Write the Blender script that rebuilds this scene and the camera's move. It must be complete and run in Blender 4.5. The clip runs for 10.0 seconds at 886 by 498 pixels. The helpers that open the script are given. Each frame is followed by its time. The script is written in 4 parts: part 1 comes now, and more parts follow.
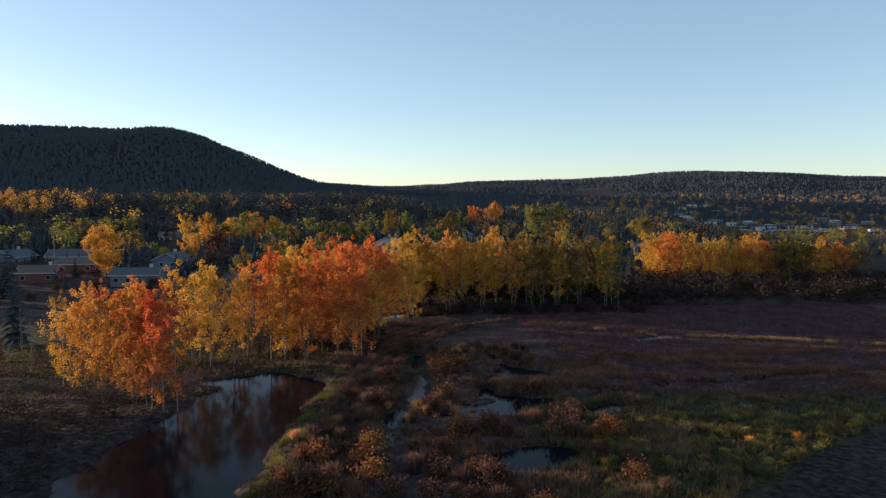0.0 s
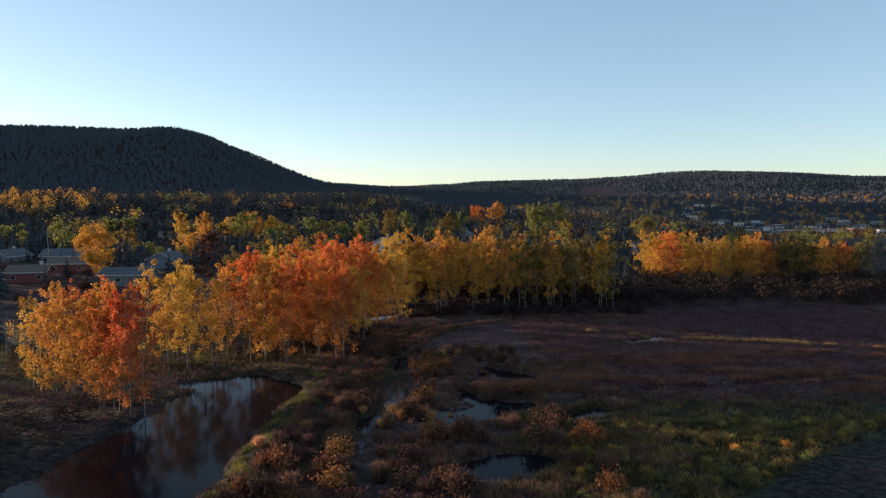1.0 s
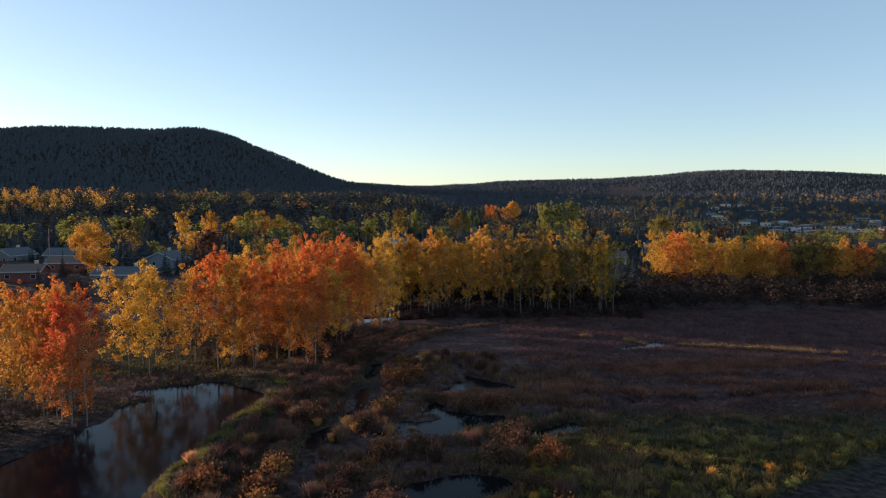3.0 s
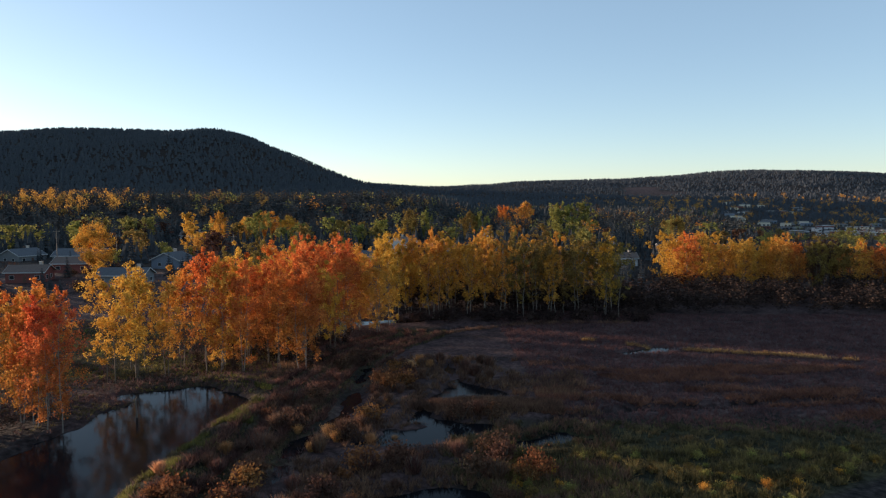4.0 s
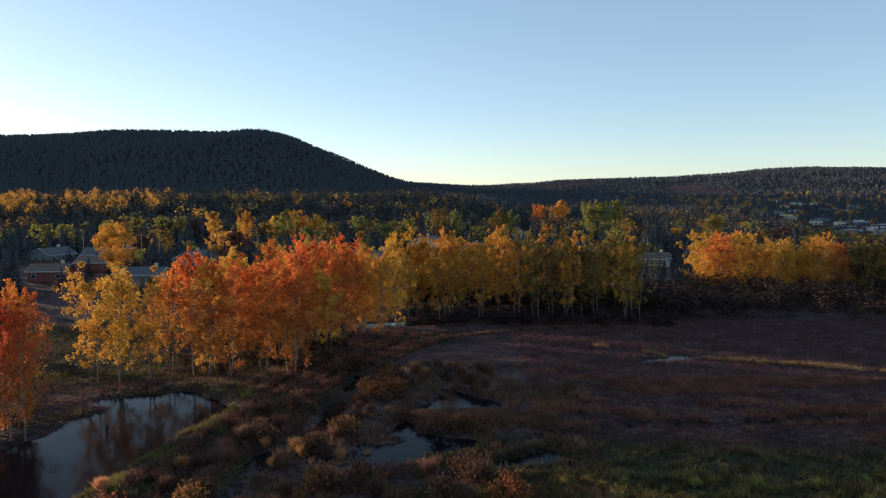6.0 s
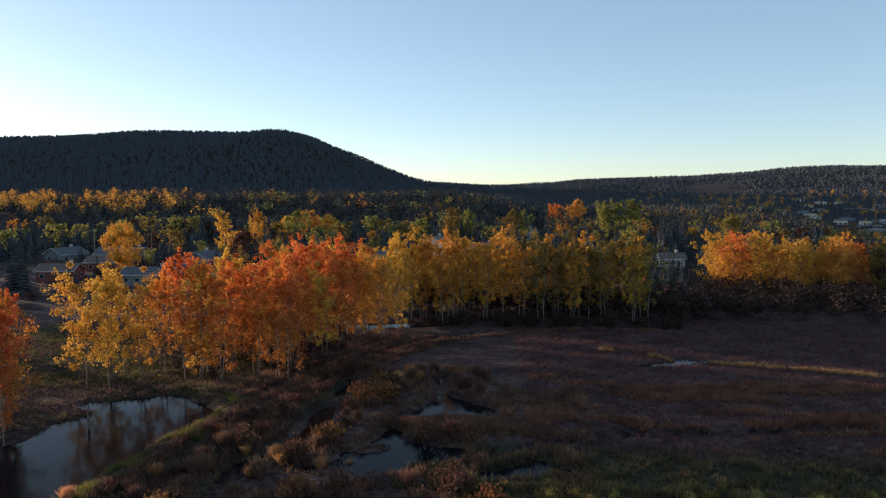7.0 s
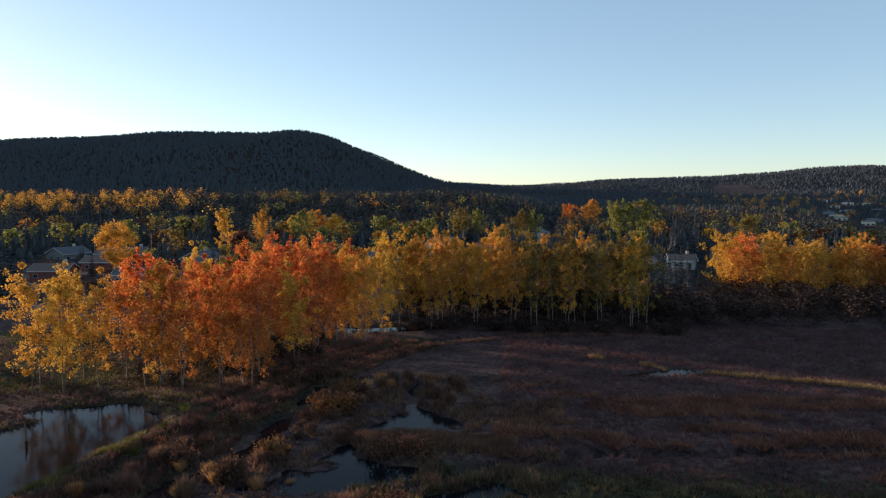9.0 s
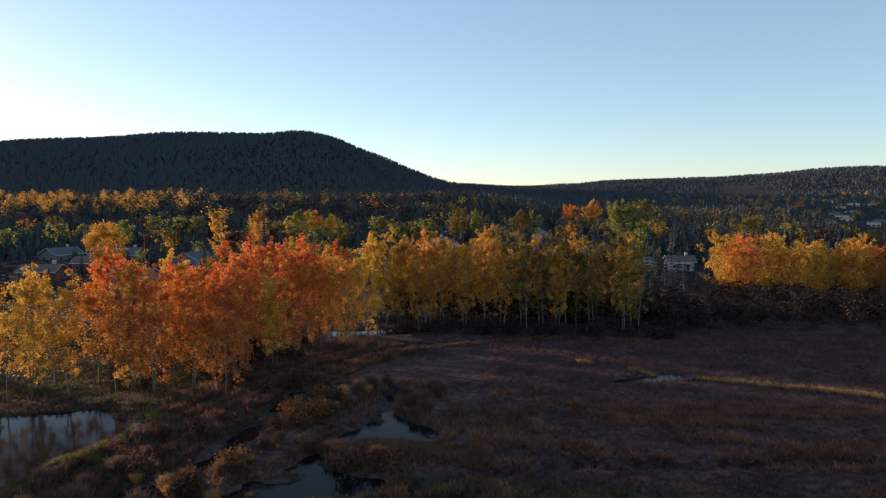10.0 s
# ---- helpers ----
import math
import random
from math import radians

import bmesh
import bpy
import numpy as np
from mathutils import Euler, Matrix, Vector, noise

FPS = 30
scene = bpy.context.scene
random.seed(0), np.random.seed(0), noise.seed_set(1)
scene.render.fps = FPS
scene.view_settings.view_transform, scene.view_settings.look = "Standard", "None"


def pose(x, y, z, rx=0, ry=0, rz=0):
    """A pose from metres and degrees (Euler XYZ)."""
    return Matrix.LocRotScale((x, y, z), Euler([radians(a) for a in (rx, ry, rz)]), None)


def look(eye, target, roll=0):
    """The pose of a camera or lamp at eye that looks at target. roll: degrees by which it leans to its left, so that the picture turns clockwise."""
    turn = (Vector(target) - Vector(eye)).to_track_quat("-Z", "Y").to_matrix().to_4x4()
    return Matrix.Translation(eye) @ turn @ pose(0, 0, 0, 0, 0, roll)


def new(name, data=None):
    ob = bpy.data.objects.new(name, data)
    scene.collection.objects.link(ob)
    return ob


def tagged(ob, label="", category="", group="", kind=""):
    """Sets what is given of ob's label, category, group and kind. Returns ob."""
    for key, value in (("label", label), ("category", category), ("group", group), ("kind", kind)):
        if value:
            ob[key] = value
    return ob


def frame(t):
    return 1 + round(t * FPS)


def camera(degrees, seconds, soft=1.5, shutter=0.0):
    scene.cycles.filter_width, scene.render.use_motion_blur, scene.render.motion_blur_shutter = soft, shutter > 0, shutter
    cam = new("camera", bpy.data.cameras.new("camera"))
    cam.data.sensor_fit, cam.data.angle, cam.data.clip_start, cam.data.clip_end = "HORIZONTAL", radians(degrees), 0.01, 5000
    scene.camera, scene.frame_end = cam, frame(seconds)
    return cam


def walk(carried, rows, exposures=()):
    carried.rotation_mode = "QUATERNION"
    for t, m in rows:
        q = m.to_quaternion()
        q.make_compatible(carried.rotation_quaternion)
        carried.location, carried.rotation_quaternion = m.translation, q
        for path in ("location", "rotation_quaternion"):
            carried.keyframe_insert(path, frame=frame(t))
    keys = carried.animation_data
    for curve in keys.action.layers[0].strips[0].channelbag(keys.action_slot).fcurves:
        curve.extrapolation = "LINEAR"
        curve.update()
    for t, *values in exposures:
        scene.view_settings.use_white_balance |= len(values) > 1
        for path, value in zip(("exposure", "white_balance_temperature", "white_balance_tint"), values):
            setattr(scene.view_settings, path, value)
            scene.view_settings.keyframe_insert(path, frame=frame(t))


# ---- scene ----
cam = camera(65.4, 10.0, soft=1.25, shutter=0.5)
METRES, EYE, TILT, LEAN, TURN = 50.0, 28.5, -4.0, 0.0, 0.0
ROWS = [
    (0.0, 0.0, 0.0, 0.0, -0.0, 0.0, -0.0),
    (0.5, 0.0417, 0.0326, -0.0011, 0.32, 0.01, -0.03),
    (1.0, 0.0824, 0.0663, -0.0019, 0.62, -0.0, -0.05),
    (1.5, 0.1227, 0.1005, -0.0021, 0.88, -0.02, -0.08),
    (2.0, 0.1622, 0.1345, -0.0014, 1.3, -0.04, -0.11),
    (2.5, 0.2011, 0.1688, -0.0006, 1.98, -0.04, -0.16),
    (4.0, 0.3148, 0.2727, 0.0048, 4.1, 0.01, -0.25),
    (4.5, 0.3503, 0.3086, 0.0068, 4.99, -0.01, -0.29),
    (5.0, 0.3849, 0.3446, 0.0079, 5.88, -0.04, -0.33),
    (5.5, 0.4187, 0.3807, 0.0084, 6.8, -0.06, -0.34),
    (7.0, 0.516, 0.4887, 0.0134, 9.33, -0.13, -0.38),
    (7.5, 0.5461, 0.5264, 0.0137, 10.0, -0.13, -0.43),
    (8.0, 0.5763, 0.564, 0.0139, 10.42, -0.14, -0.46),
    (8.5, 0.6049, 0.6028, 0.0143, 10.79, -0.11, -0.5),
    (9.0, 0.634, 0.6411, 0.015, 11.13, -0.1, -0.54),
    (9.5, 0.6609, 0.6781, 0.0161, 11.4, -0.07, -0.56),
    (10.0, 0.6907, 0.7173, 0.0182, 11.52, -0.05, -0.59),
]
walk(cam, [(t, pose(0, 0, EYE, TILT, LEAN, TURN) @ pose(METRES * x, METRES * y, METRES * z, 90 + pitch, roll, yaw)) for t, x, y, z, yaw, pitch, roll in ROWS],
     exposures=((0.0, 0.48, 6400, 16), (10.0, 0.48, 6400, 16)))

# ---- world, sun, exposure ----
SUN_AZ, SUN_EL = 70.0, 5.2   # degrees left of the first heading, and above the horizon
world = bpy.data.worlds.new("sky")
scene.world = world
world.use_nodes = True
wn = world.node_tree
sky = wn.nodes.new("ShaderNodeTexSky")
sky.sky_type = "NISHITA"
sky.sun_disc = False
sky.sun_elevation = radians(SUN_EL)
sky.sun_rotation = radians(-SUN_AZ)
sky.altitude = 600
sky.air_density, sky.dust_density, sky.ozone_density = 0.75, 0.45, 1.05
veil = wn.nodes.new("ShaderNodeMix")   # thin even haze over the clear sky
veil.data_type = "RGBA"
veil.inputs[0].default_value, veil.inputs[7].default_value = 0.28, (1.8, 2.75, 3.4, 1)
wn.links.new(sky.outputs[0], veil.inputs[6])
wn.links.new(veil.outputs[2], wn.nodes["Background"].inputs[0])
wn.nodes["Background"].inputs[1].default_value = 0.198
sun = new("sun", bpy.data.lights.new("sun", "SUN"))
sun.data.energy, sun.data.angle, sun.data.color = 6.0, radians(0.6), (1.0, 0.77, 0.55)
a, e = radians(SUN_AZ), radians(SUN_EL)
SUNWARD = Vector((-math.sin(a) * math.cos(e), math.cos(a) * math.cos(e), math.sin(e)))
sun.matrix_world = look(SUNWARD * 300, (0, 0, 0))

# ---- materials ----
def nodes_of(name):
    m = bpy.data.materials.new(name)
    m.use_nodes = True
    return m, m.node_tree.nodes, m.node_tree.links


def ramp(n, l, fac, stops):
    r = n.new("ShaderNodeValToRGB")
    while len(r.color_ramp.elements) < len(stops):
        r.color_ramp.elements.new(0.5)
    for el, (p, c) in zip(r.color_ramp.elements, stops):
        el.position, el.color = p, (*c, 1)
    l.new(fac, r.inputs[0])
    return r.outputs[0]


def noise_of(n, l, scale, detail=4.0, vec=None):
    t = n.new("ShaderNodeTexNoise")
    t.inputs["Scale"].default_value, t.inputs["Detail"].default_value = scale, detail
    if vec is None:
        vec = n.new("ShaderNodeNewGeometry").outputs["Position"]
    l.new(vec, t.inputs["Vector"])
    return t.outputs[0]


def mixed(n, l, fac, a, b, mode="MIX"):
    m = n.new("ShaderNodeMix")
    m.data_type, m.blend_type = "RGBA", mode
    for sock, v in ((m.inputs[0], fac), (m.inputs[6], a), (m.inputs[7], b)):
        if isinstance(v, (int, float)):
            sock.default_value = v
        elif isinstance(v, tuple):
            sock.default_value = (*v, 1)
        else:
            l.new(v, sock)
    return m.outputs[2]


def surface(name, c1, c2, scale=3.0, rough=0.8, bump=0.3, fine=25.0, metal=0.0):
    """A plain surface with grain and stains at two scales."""
    m, n, l = nodes_of(name)
    b = n["Principled BSDF"]
    big = noise_of(n, l, scale)
    small = noise_of(n, l, fine, 6)
    col = mixed(n, l, big, c1, c2)
    l.new(mixed(n, l, 0.35, col, ramp(n, l, small, [(0.3, (0.25, 0.25, 0.25)), (0.7, (0.75, 0.75, 0.75))]), "OVERLAY"), b.inputs["Base Color"])
    b.inputs["Roughness"].default_value, b.inputs["Metallic"].default_value = rough, metal
    bp = n.new("ShaderNodeBump")
    bp.inputs["Strength"].default_value = bump
    l.new(small, bp.inputs["Height"])
    l.new(bp.outputs[0], b.inputs["Normal"])
    return m


def leafy(name, dark, mid, light, through_light=0.38, low=None):
    """Leaves that let some light through, each one of its own shade, each tree a little different."""
    m, n, l = nodes_of(name)
    n.remove(n["Principled BSDF"])
    geo, info = n.new("ShaderNodeNewGeometry"), n.new("ShaderNodeObjectInfo")
    patch = noise_of(n, l, 0.28, 2)
    add = n.new("ShaderNodeMath")
    add.operation = "MULTIPLY_ADD"
    l.new(geo.outputs["Random Per Island"], add.inputs[0])
    add.inputs[1].default_value = 0.55
    sub = n.new("ShaderNodeMath")
    sub.operation = "MULTIPLY_ADD"
    l.new(patch, sub.inputs[0])
    sub.inputs[1].default_value, sub.inputs[2].default_value = 1.3, -0.42
    l.new(sub.outputs[0], add.inputs[2])
    col = ramp(n, l, add.outputs[0], [(0.05, dark), (0.45, mid), (0.95, light)])
    # low: yellower leaf tone, also darkened for the shade low in the crown
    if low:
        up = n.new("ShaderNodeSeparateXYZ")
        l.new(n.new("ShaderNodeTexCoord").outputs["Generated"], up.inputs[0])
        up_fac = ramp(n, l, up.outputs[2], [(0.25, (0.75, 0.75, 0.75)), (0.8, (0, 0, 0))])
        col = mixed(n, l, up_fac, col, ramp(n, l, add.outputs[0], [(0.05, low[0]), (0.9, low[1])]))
    hsv = n.new("ShaderNodeHueSaturation")
    mr = n.new("ShaderNodeMapRange")
    mr.inputs[3].default_value, mr.inputs[4].default_value = 0.486, 0.511
    l.new(info.outputs["Random"], mr.inputs[0])
    l.new(mr.outputs[0], hsv.inputs["Hue"])
    l.new(col, hsv.inputs["Color"])
    d, t, mx = n.new("ShaderNodeBsdfDiffuse"), n.new("ShaderNodeBsdfTranslucent"), n.new("ShaderNodeMixShader")
    l.new(hsv.outputs[0], d.inputs[0])
    l.new(hsv.outputs[0], t.inputs[0])
    mx.inputs[0].default_value = through_light
    l.new(d.outputs[0], mx.inputs[1])
    l.new(t.outputs[0], mx.inputs[2])
    l.new(mx.outputs[0], n["Material Output"].inputs[0])
    return m


LEAF = {
    # low tones: yellower foliage with lower-crown shade painted in
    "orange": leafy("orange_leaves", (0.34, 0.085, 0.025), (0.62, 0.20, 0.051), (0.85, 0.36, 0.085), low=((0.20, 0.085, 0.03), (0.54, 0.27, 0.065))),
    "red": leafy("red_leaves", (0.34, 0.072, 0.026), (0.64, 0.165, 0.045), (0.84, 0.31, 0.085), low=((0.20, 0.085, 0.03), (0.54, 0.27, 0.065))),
    "gold": leafy("golden_leaves", (0.34, 0.15, 0.034), (0.60, 0.32, 0.060), (0.80, 0.48, 0.102)),
    "yellow": leafy("yellow_leaves", (0.26, 0.12, 0.030), (0.55, 0.285, 0.050), (0.78, 0.46, 0.085)),
    "olive": leafy("olive_leaves", (0.10, 0.064, 0.026), (0.21, 0.142, 0.045), (0.38, 0.275, 0.082)),
    "green": leafy("green_leaves", (0.09, 0.090, 0.032), (0.22, 0.21, 0.062), (0.42, 0.38, 0.11)),
    "rust": leafy("rust_leaves", (0.09, 0.038, 0.020), (0.21, 0.092, 0.040), (0.38, 0.18, 0.070), 0.35),
    "brown": leafy("brown_leaves", (0.042, 0.024, 0.019), (0.092, 0.050, 0.036), (0.155, 0.086, 0.056), 0.3),
}
# both needle colours lifted and blued for distance haze, the far set more
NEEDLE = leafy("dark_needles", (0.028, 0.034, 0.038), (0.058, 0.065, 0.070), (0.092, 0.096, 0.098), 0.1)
HAZY_NEEDLE = leafy("hazy_needles", (0.066, 0.076, 0.088), (0.074, 0.084, 0.096), (0.084, 0.094, 0.105), 0.2)
REED = leafy("dry_reeds", (0.060, 0.034, 0.030), (0.145, 0.078, 0.060), (0.31, 0.17, 0.105), 0.35)
# straw gold, brightened beyond the reeds to pass for sunlit grass
SUNLIT_STRAW = leafy("sunlit_straw", (0.24, 0.115, 0.045), (0.50, 0.255, 0.105), (0.74, 0.43, 0.20), 0.4)
FIELD_GRASS = leafy("russet_grass", (0.066, 0.038, 0.036), (0.125, 0.070, 0.066), (0.215, 0.127, 0.113), 0.35)
RUSSET_TALL = leafy("tall_russet_grass", (0.10, 0.05, 0.032), (0.20, 0.10, 0.062), (0.34, 0.18, 0.10), 0.35)
# greener grass, its brightness raised for the sunlit crest and lawn
FRESH_GRASS = leafy("sunlit_green_grass", (0.036, 0.037, 0.015), (0.11, 0.105, 0.035), (0.32, 0.28, 0.08), 0.4)
GREEN_GRASS = leafy("green_grass", (0.038, 0.034, 0.022), (0.10, 0.080, 0.046), (0.25, 0.18, 0.095), 0.35)
# twig brown taken close to black so the thickets look shaded
SHADED_TWIG = leafy("shade_dark_twigs", (0.024, 0.017, 0.016), (0.048, 0.033, 0.029), (0.085, 0.058, 0.047), 0.15)
FORB = leafy("yellow_green_weeds", (0.05, 0.040, 0.020), (0.135, 0.104, 0.045), (0.31, 0.225, 0.09), 0.35)
BIRCH = surface("pale_bark", (0.09, 0.07, 0.06), (0.30, 0.26, 0.215), 1.2, 0.85, 0.4, 9)
BARK = surface("grey_bark", (0.09, 0.07, 0.055), (0.16, 0.13, 0.10), 2, 0.9, 0.5, 12)


def ground_material():
    """Russet meadow, green turf and bare earth, by the zones stored on the mesh, with tufty grain and stains."""
    m, n, l = nodes_of("meadow_ground")
    b = n["Principled BSDF"]
    zone = n.new("ShaderNodeVertexColor")
    zone.layer_name = "zone"
    sep = n.new("ShaderNodeSeparateColor")
    l.new(zone.outputs[0], sep.inputs[0])
    mid, small, fine = noise_of(n, l, 0.16, 6), noise_of(n, l, 1.1, 8), noise_of(n, l, 5.0, 6)
    russet = ramp(n, l, mid, [(0.32, (0.030, 0.020, 0.019)), (0.50, (0.066, 0.041, 0.040)), (0.64, (0.092, 0.056, 0.050)), (0.78, (0.048, 0.038, 0.028))])
    turf = ramp(n, l, mid, [(0.32, (0.018, 0.017, 0.011)), (0.52, (0.033, 0.031, 0.016)), (0.72, (0.060, 0.050, 0.024))])
    earth = ramp(n, l, small, [(0.3, (0.014, 0.011, 0.011)), (0.7, (0.036, 0.028, 0.025))])
    col = mixed(n, l, sep.outputs[1], mixed(n, l, sep.outputs[0], russet, turf), earth)
    col = mixed(n, l, 0.8, col, ramp(n, l, small, [(0.28, (0.12, 0.12, 0.12)), (0.72, (0.88, 0.88, 0.88))]), "OVERLAY")
    l.new(mixed(n, l, 0.6, col, ramp(n, l, fine, [(0.3, (0.2, 0.2, 0.2)), (0.7, (0.8, 0.8, 0.8))]), "OVERLAY"), b.inputs["Base Color"])
    b.inputs["Roughness"].default_value = 0.95
    b.inputs["Specular IOR Level"].default_value = 0.1
    bp = n.new("ShaderNodeBump")
    bp.inputs["Strength"].default_value, bp.inputs["Distance"].default_value = 0.9, 0.5
    l.new(small, bp.inputs["Height"])
    l.new(bp.outputs[0], b.inputs["Normal"])
    return m


def water_material():
    m, n, l = nodes_of("still_water")
    b = n["Principled BSDF"]
    b.inputs["Base Color"].default_value = (0.006, 0.007, 0.009, 1)
    b.inputs["Roughness"].default_value = 0.09
    b.inputs["IOR"].default_value = 1.23
    b.inputs["Specular IOR Level"].default_value = 0.14
    bp = n.new("ShaderNodeBump")
    bp.inputs["Strength"].default_value, bp.inputs["Distance"].default_value = 0.15, 0.05
    l.new(noise_of(n, l, 1.3, 3), bp.inputs["Height"])
    l.new(bp.outputs[0], b.inputs["Normal"])
    return m


GROUND, WATER = ground_material(), water_material()

# ---- ground ----
def lerp_table(v, table):
    return np.interp(v, [p[0] for p in table], [p[1] for p in table])


def smooth(v, lo, hi):
    k = np.clip((v - lo) / (hi - lo), 0, 1)
    return k * k * (3 - 2 * k)


HILL_RIDGE = [(-4200, 183), (-2600, 221), (-2100, 233), (-1700, 245), (-1475, 249), (-1230, 249), (-1040, 242), (-930, 246), (-830, 224),
              (-720, 178), (-630, 129), (-535, 81), (-440, 49), (-347, 23), (-250, 3), (-150, 2), (0, 0), (300, 0)]
FAR_RIDGE = [(-1400, 70), (-540, 92), (-250, 92), (0, 102), (130, 118), (340, 128), (640, 128), (800, 140), (1080, 164), (1370, 176),
             (1580, 169), (1960, 150), (2310, 144), (3400, 120), (5000, 90)]
# water bodies: chains of (x, y, half width)
RIVER = [(-30.5, 44, 11), (-29.5, 66, 10), (-29, 80, 9.4), (-28, 90, 8.6), (-27, 98, 8.0), (-26.5, 104, 8.4), (-28.5, 109, 5.2), (-36, 108, 1.8)]
CREEK = [(-24, 168, 2.4), (-15, 170, 4), (-6, 173, 3.2), (3, 177, 1.6)]
STREAM = [(-5, 126, 0.4), (-4.6, 116, 0.8), (-3.6, 107, 1.1), (-3.8, 99, 0.6), (-6.6, 91, 0.3), (-6.8, 84, 0.2), (-5, 76, 0.0)]
POND_A = [(0, 91, 0.5), (5, 94.5, 2.8), (10, 96, 3.2), (14.5, 97, 1.8), (6.3, 100, 1.4), (6.6, 106, 0.9)]
POND_B = [(19, 92.2, 0.8), (24, 94.2, 1.8), (28, 94, 1.0)]
POND_C = [(7, 76, 2.2), (11, 75.5, 3.4), (15, 77, 1.8)]
POND_D = [(8, 108, 1.6), (11, 112, 4.2), (15.5, 113.2, 3.0), (19.6, 113.6, 0.6), (13, 115, 2.2), (10.6, 119, 1.0), (9.2, 125, 0.6), (8, 132, 0.4)]
SEEP = [(39.2, 140.8, 0.5), (44, 142.8, 0.9), (48, 145.4, 0.8), (54, 146.6, 0.3)]
FAR_SEEP = [(92, 188, 0.7), (99, 191, 0.7)]
DITCH_INNER = [(-10, 130, 0), (-7, 140, 0), (-2, 153, 0), (6, 163, 0), (16, 169.5, 0), (30, 173, 0), (60, 175, 0), (100, 174, 0)]
PALE_ARC = [(-4.5, 138, 0), (-2, 144, 0), (3, 152, 0), (10, 160, 0), (19, 166, 0), (30, 169.5, 0), (46, 171, 0)]
MARSH_ROWS = [(-14, 74, 0), (-13, 88, 0), (-12.5, 102, 0), (-11.5, 118, 0), (-9.5, 132, 0), (-6, 145, 0), (0, 156, 0)]
DITCH_EDGE = [(14, 88, 0), (16.8, 94.8, 0), (23.6, 101.6, 0), (34.5, 107, 0), (50, 109.2, 0), (70, 113, 0), (110, 118, 0)]
WATERS = [RIVER, CREEK, STREAM, POND_A, POND_B, POND_C, POND_D, SEEP, FAR_SEEP]


def shore(px, py, chain):
    """Signed distance from a chain's edge: below zero lies in the water."""
    best = np.full(np.shape(px), 1e9)
    for (x0, y0, w0), (x1, y1, w1) in zip(chain, chain[1:]):
        dx, dy = x1 - x0, y1 - y0
        k = np.clip(((px - x0) * dx + (py - y0) * dy) / (dx * dx + dy * dy), 0, 1)
        best = np.minimum(best, np.hypot(px - x0 - k * dx, py - y0 - k * dy) - (w0 + k * (w1 - w0)))
    return best


def wobble(px, py, size, amount):
    return amount * (np.sin(px / size + 1.7 * np.sin(py / size * 0.7)) + np.sin(py / size * 1.3 + 1.1 * np.sin(px / size * 0.9 + 2)))


def any_shore(px, py):
    d = np.full(np.shape(px), 1e9)
    for chain in WATERS:
        d = np.minimum(d, shore(px, py, chain))
    return d + wobble(px, py, 1.9, 0.45) + wobble(px, py, 0.8, 0.25)


def any_near(px, py):
    return np.where((py < 260) & (np.abs(px) < 200), any_shore(px, py), 50.0)


def land(px, py):
    px, py = np.asarray(px, float), np.asarray(py, float)
    left = smooth(-px, -20, 90)
    z = 3.5 * left * smooth(py, 165, 235) + 2 * left * smooth(py, 260, 420) + 20 * left * smooth(py, 430, 640)
    z = z + (1 - left) * (3.5 * smooth(py, 230, 330) + 4 * smooth(py, 600, 1200) + 14 * smooth(py, 1200, 2200))
    east = smooth(px / np.maximum(py, 1.0), 0.28, 0.42)
    z = z - 30 * east * smooth(py, 420, 900) * (1 - smooth(py, 1350, 2100))
    hill = lerp_table(px, HILL_RIDGE)
    z = z + np.maximum(hill - 20 * left, 0) * smooth(py, 1250, 2300) * (1 - 0.8 * smooth(py, 2400, 3300))
    far = np.maximum(lerp_table(px, FAR_RIDGE) - 22, 0)
    z = z + far * smooth(py, 1900, 3600) * (1 - 0.8 * smooth(py, 2400, 3300) * smooth(-px, 500, 1100))
    z = z + (smooth(py, 800, 1400)) * wobble(px, py, 90, 2.5)
    z = z + wobble(px, py, 11, 0.10) + wobble(px, py, 3.1, 0.05)
    bank = shore(px, py, RIVER)
    z = z + 0.9 * np.exp(-((bank - 3.0) / 2.2) ** 2) * smooth(px, -34, -22)
    near = (py < 260) & (np.abs(px) < 200)
    d = np.where(near, any_shore(px, py), 50.0)
    for line, deep in ((DITCH_INNER, 0.7), (DITCH_EDGE, 0.9)):
        z = z - deep * near * (1 - smooth(np.abs(shore(px, py, line)), 0.3, 1.5))
    return z - 1.0 * (1 - smooth(d, -1.6, 1.4))


def land_at(x, y):
    return float(land(np.array([x]), np.array([y]))[0])


def mesh_object(name, verts, faces, material, parent=None):
    me = bpy.data.meshes.new(name)
    me.from_pydata(verts if isinstance(verts, list) else verts.tolist(), [], faces if isinstance(faces, list) else faces.tolist())
    me.materials.append(material)
    ob = new(name, me)
    if parent:
        ob.parent = parent
    return ob


def axis(dense_lo, dense_hi, step, lo, hi, growth):
    pts = list(np.arange(dense_lo, dense_hi + step / 2, step))
    s, v = step, dense_hi
    while v < hi:
        s *= growth
        v += s
        pts.append(v)
    s, v = step, dense_lo
    while v > lo:
        s *= growth
        v -= s
        pts.insert(0, v)
    return np.array(pts)


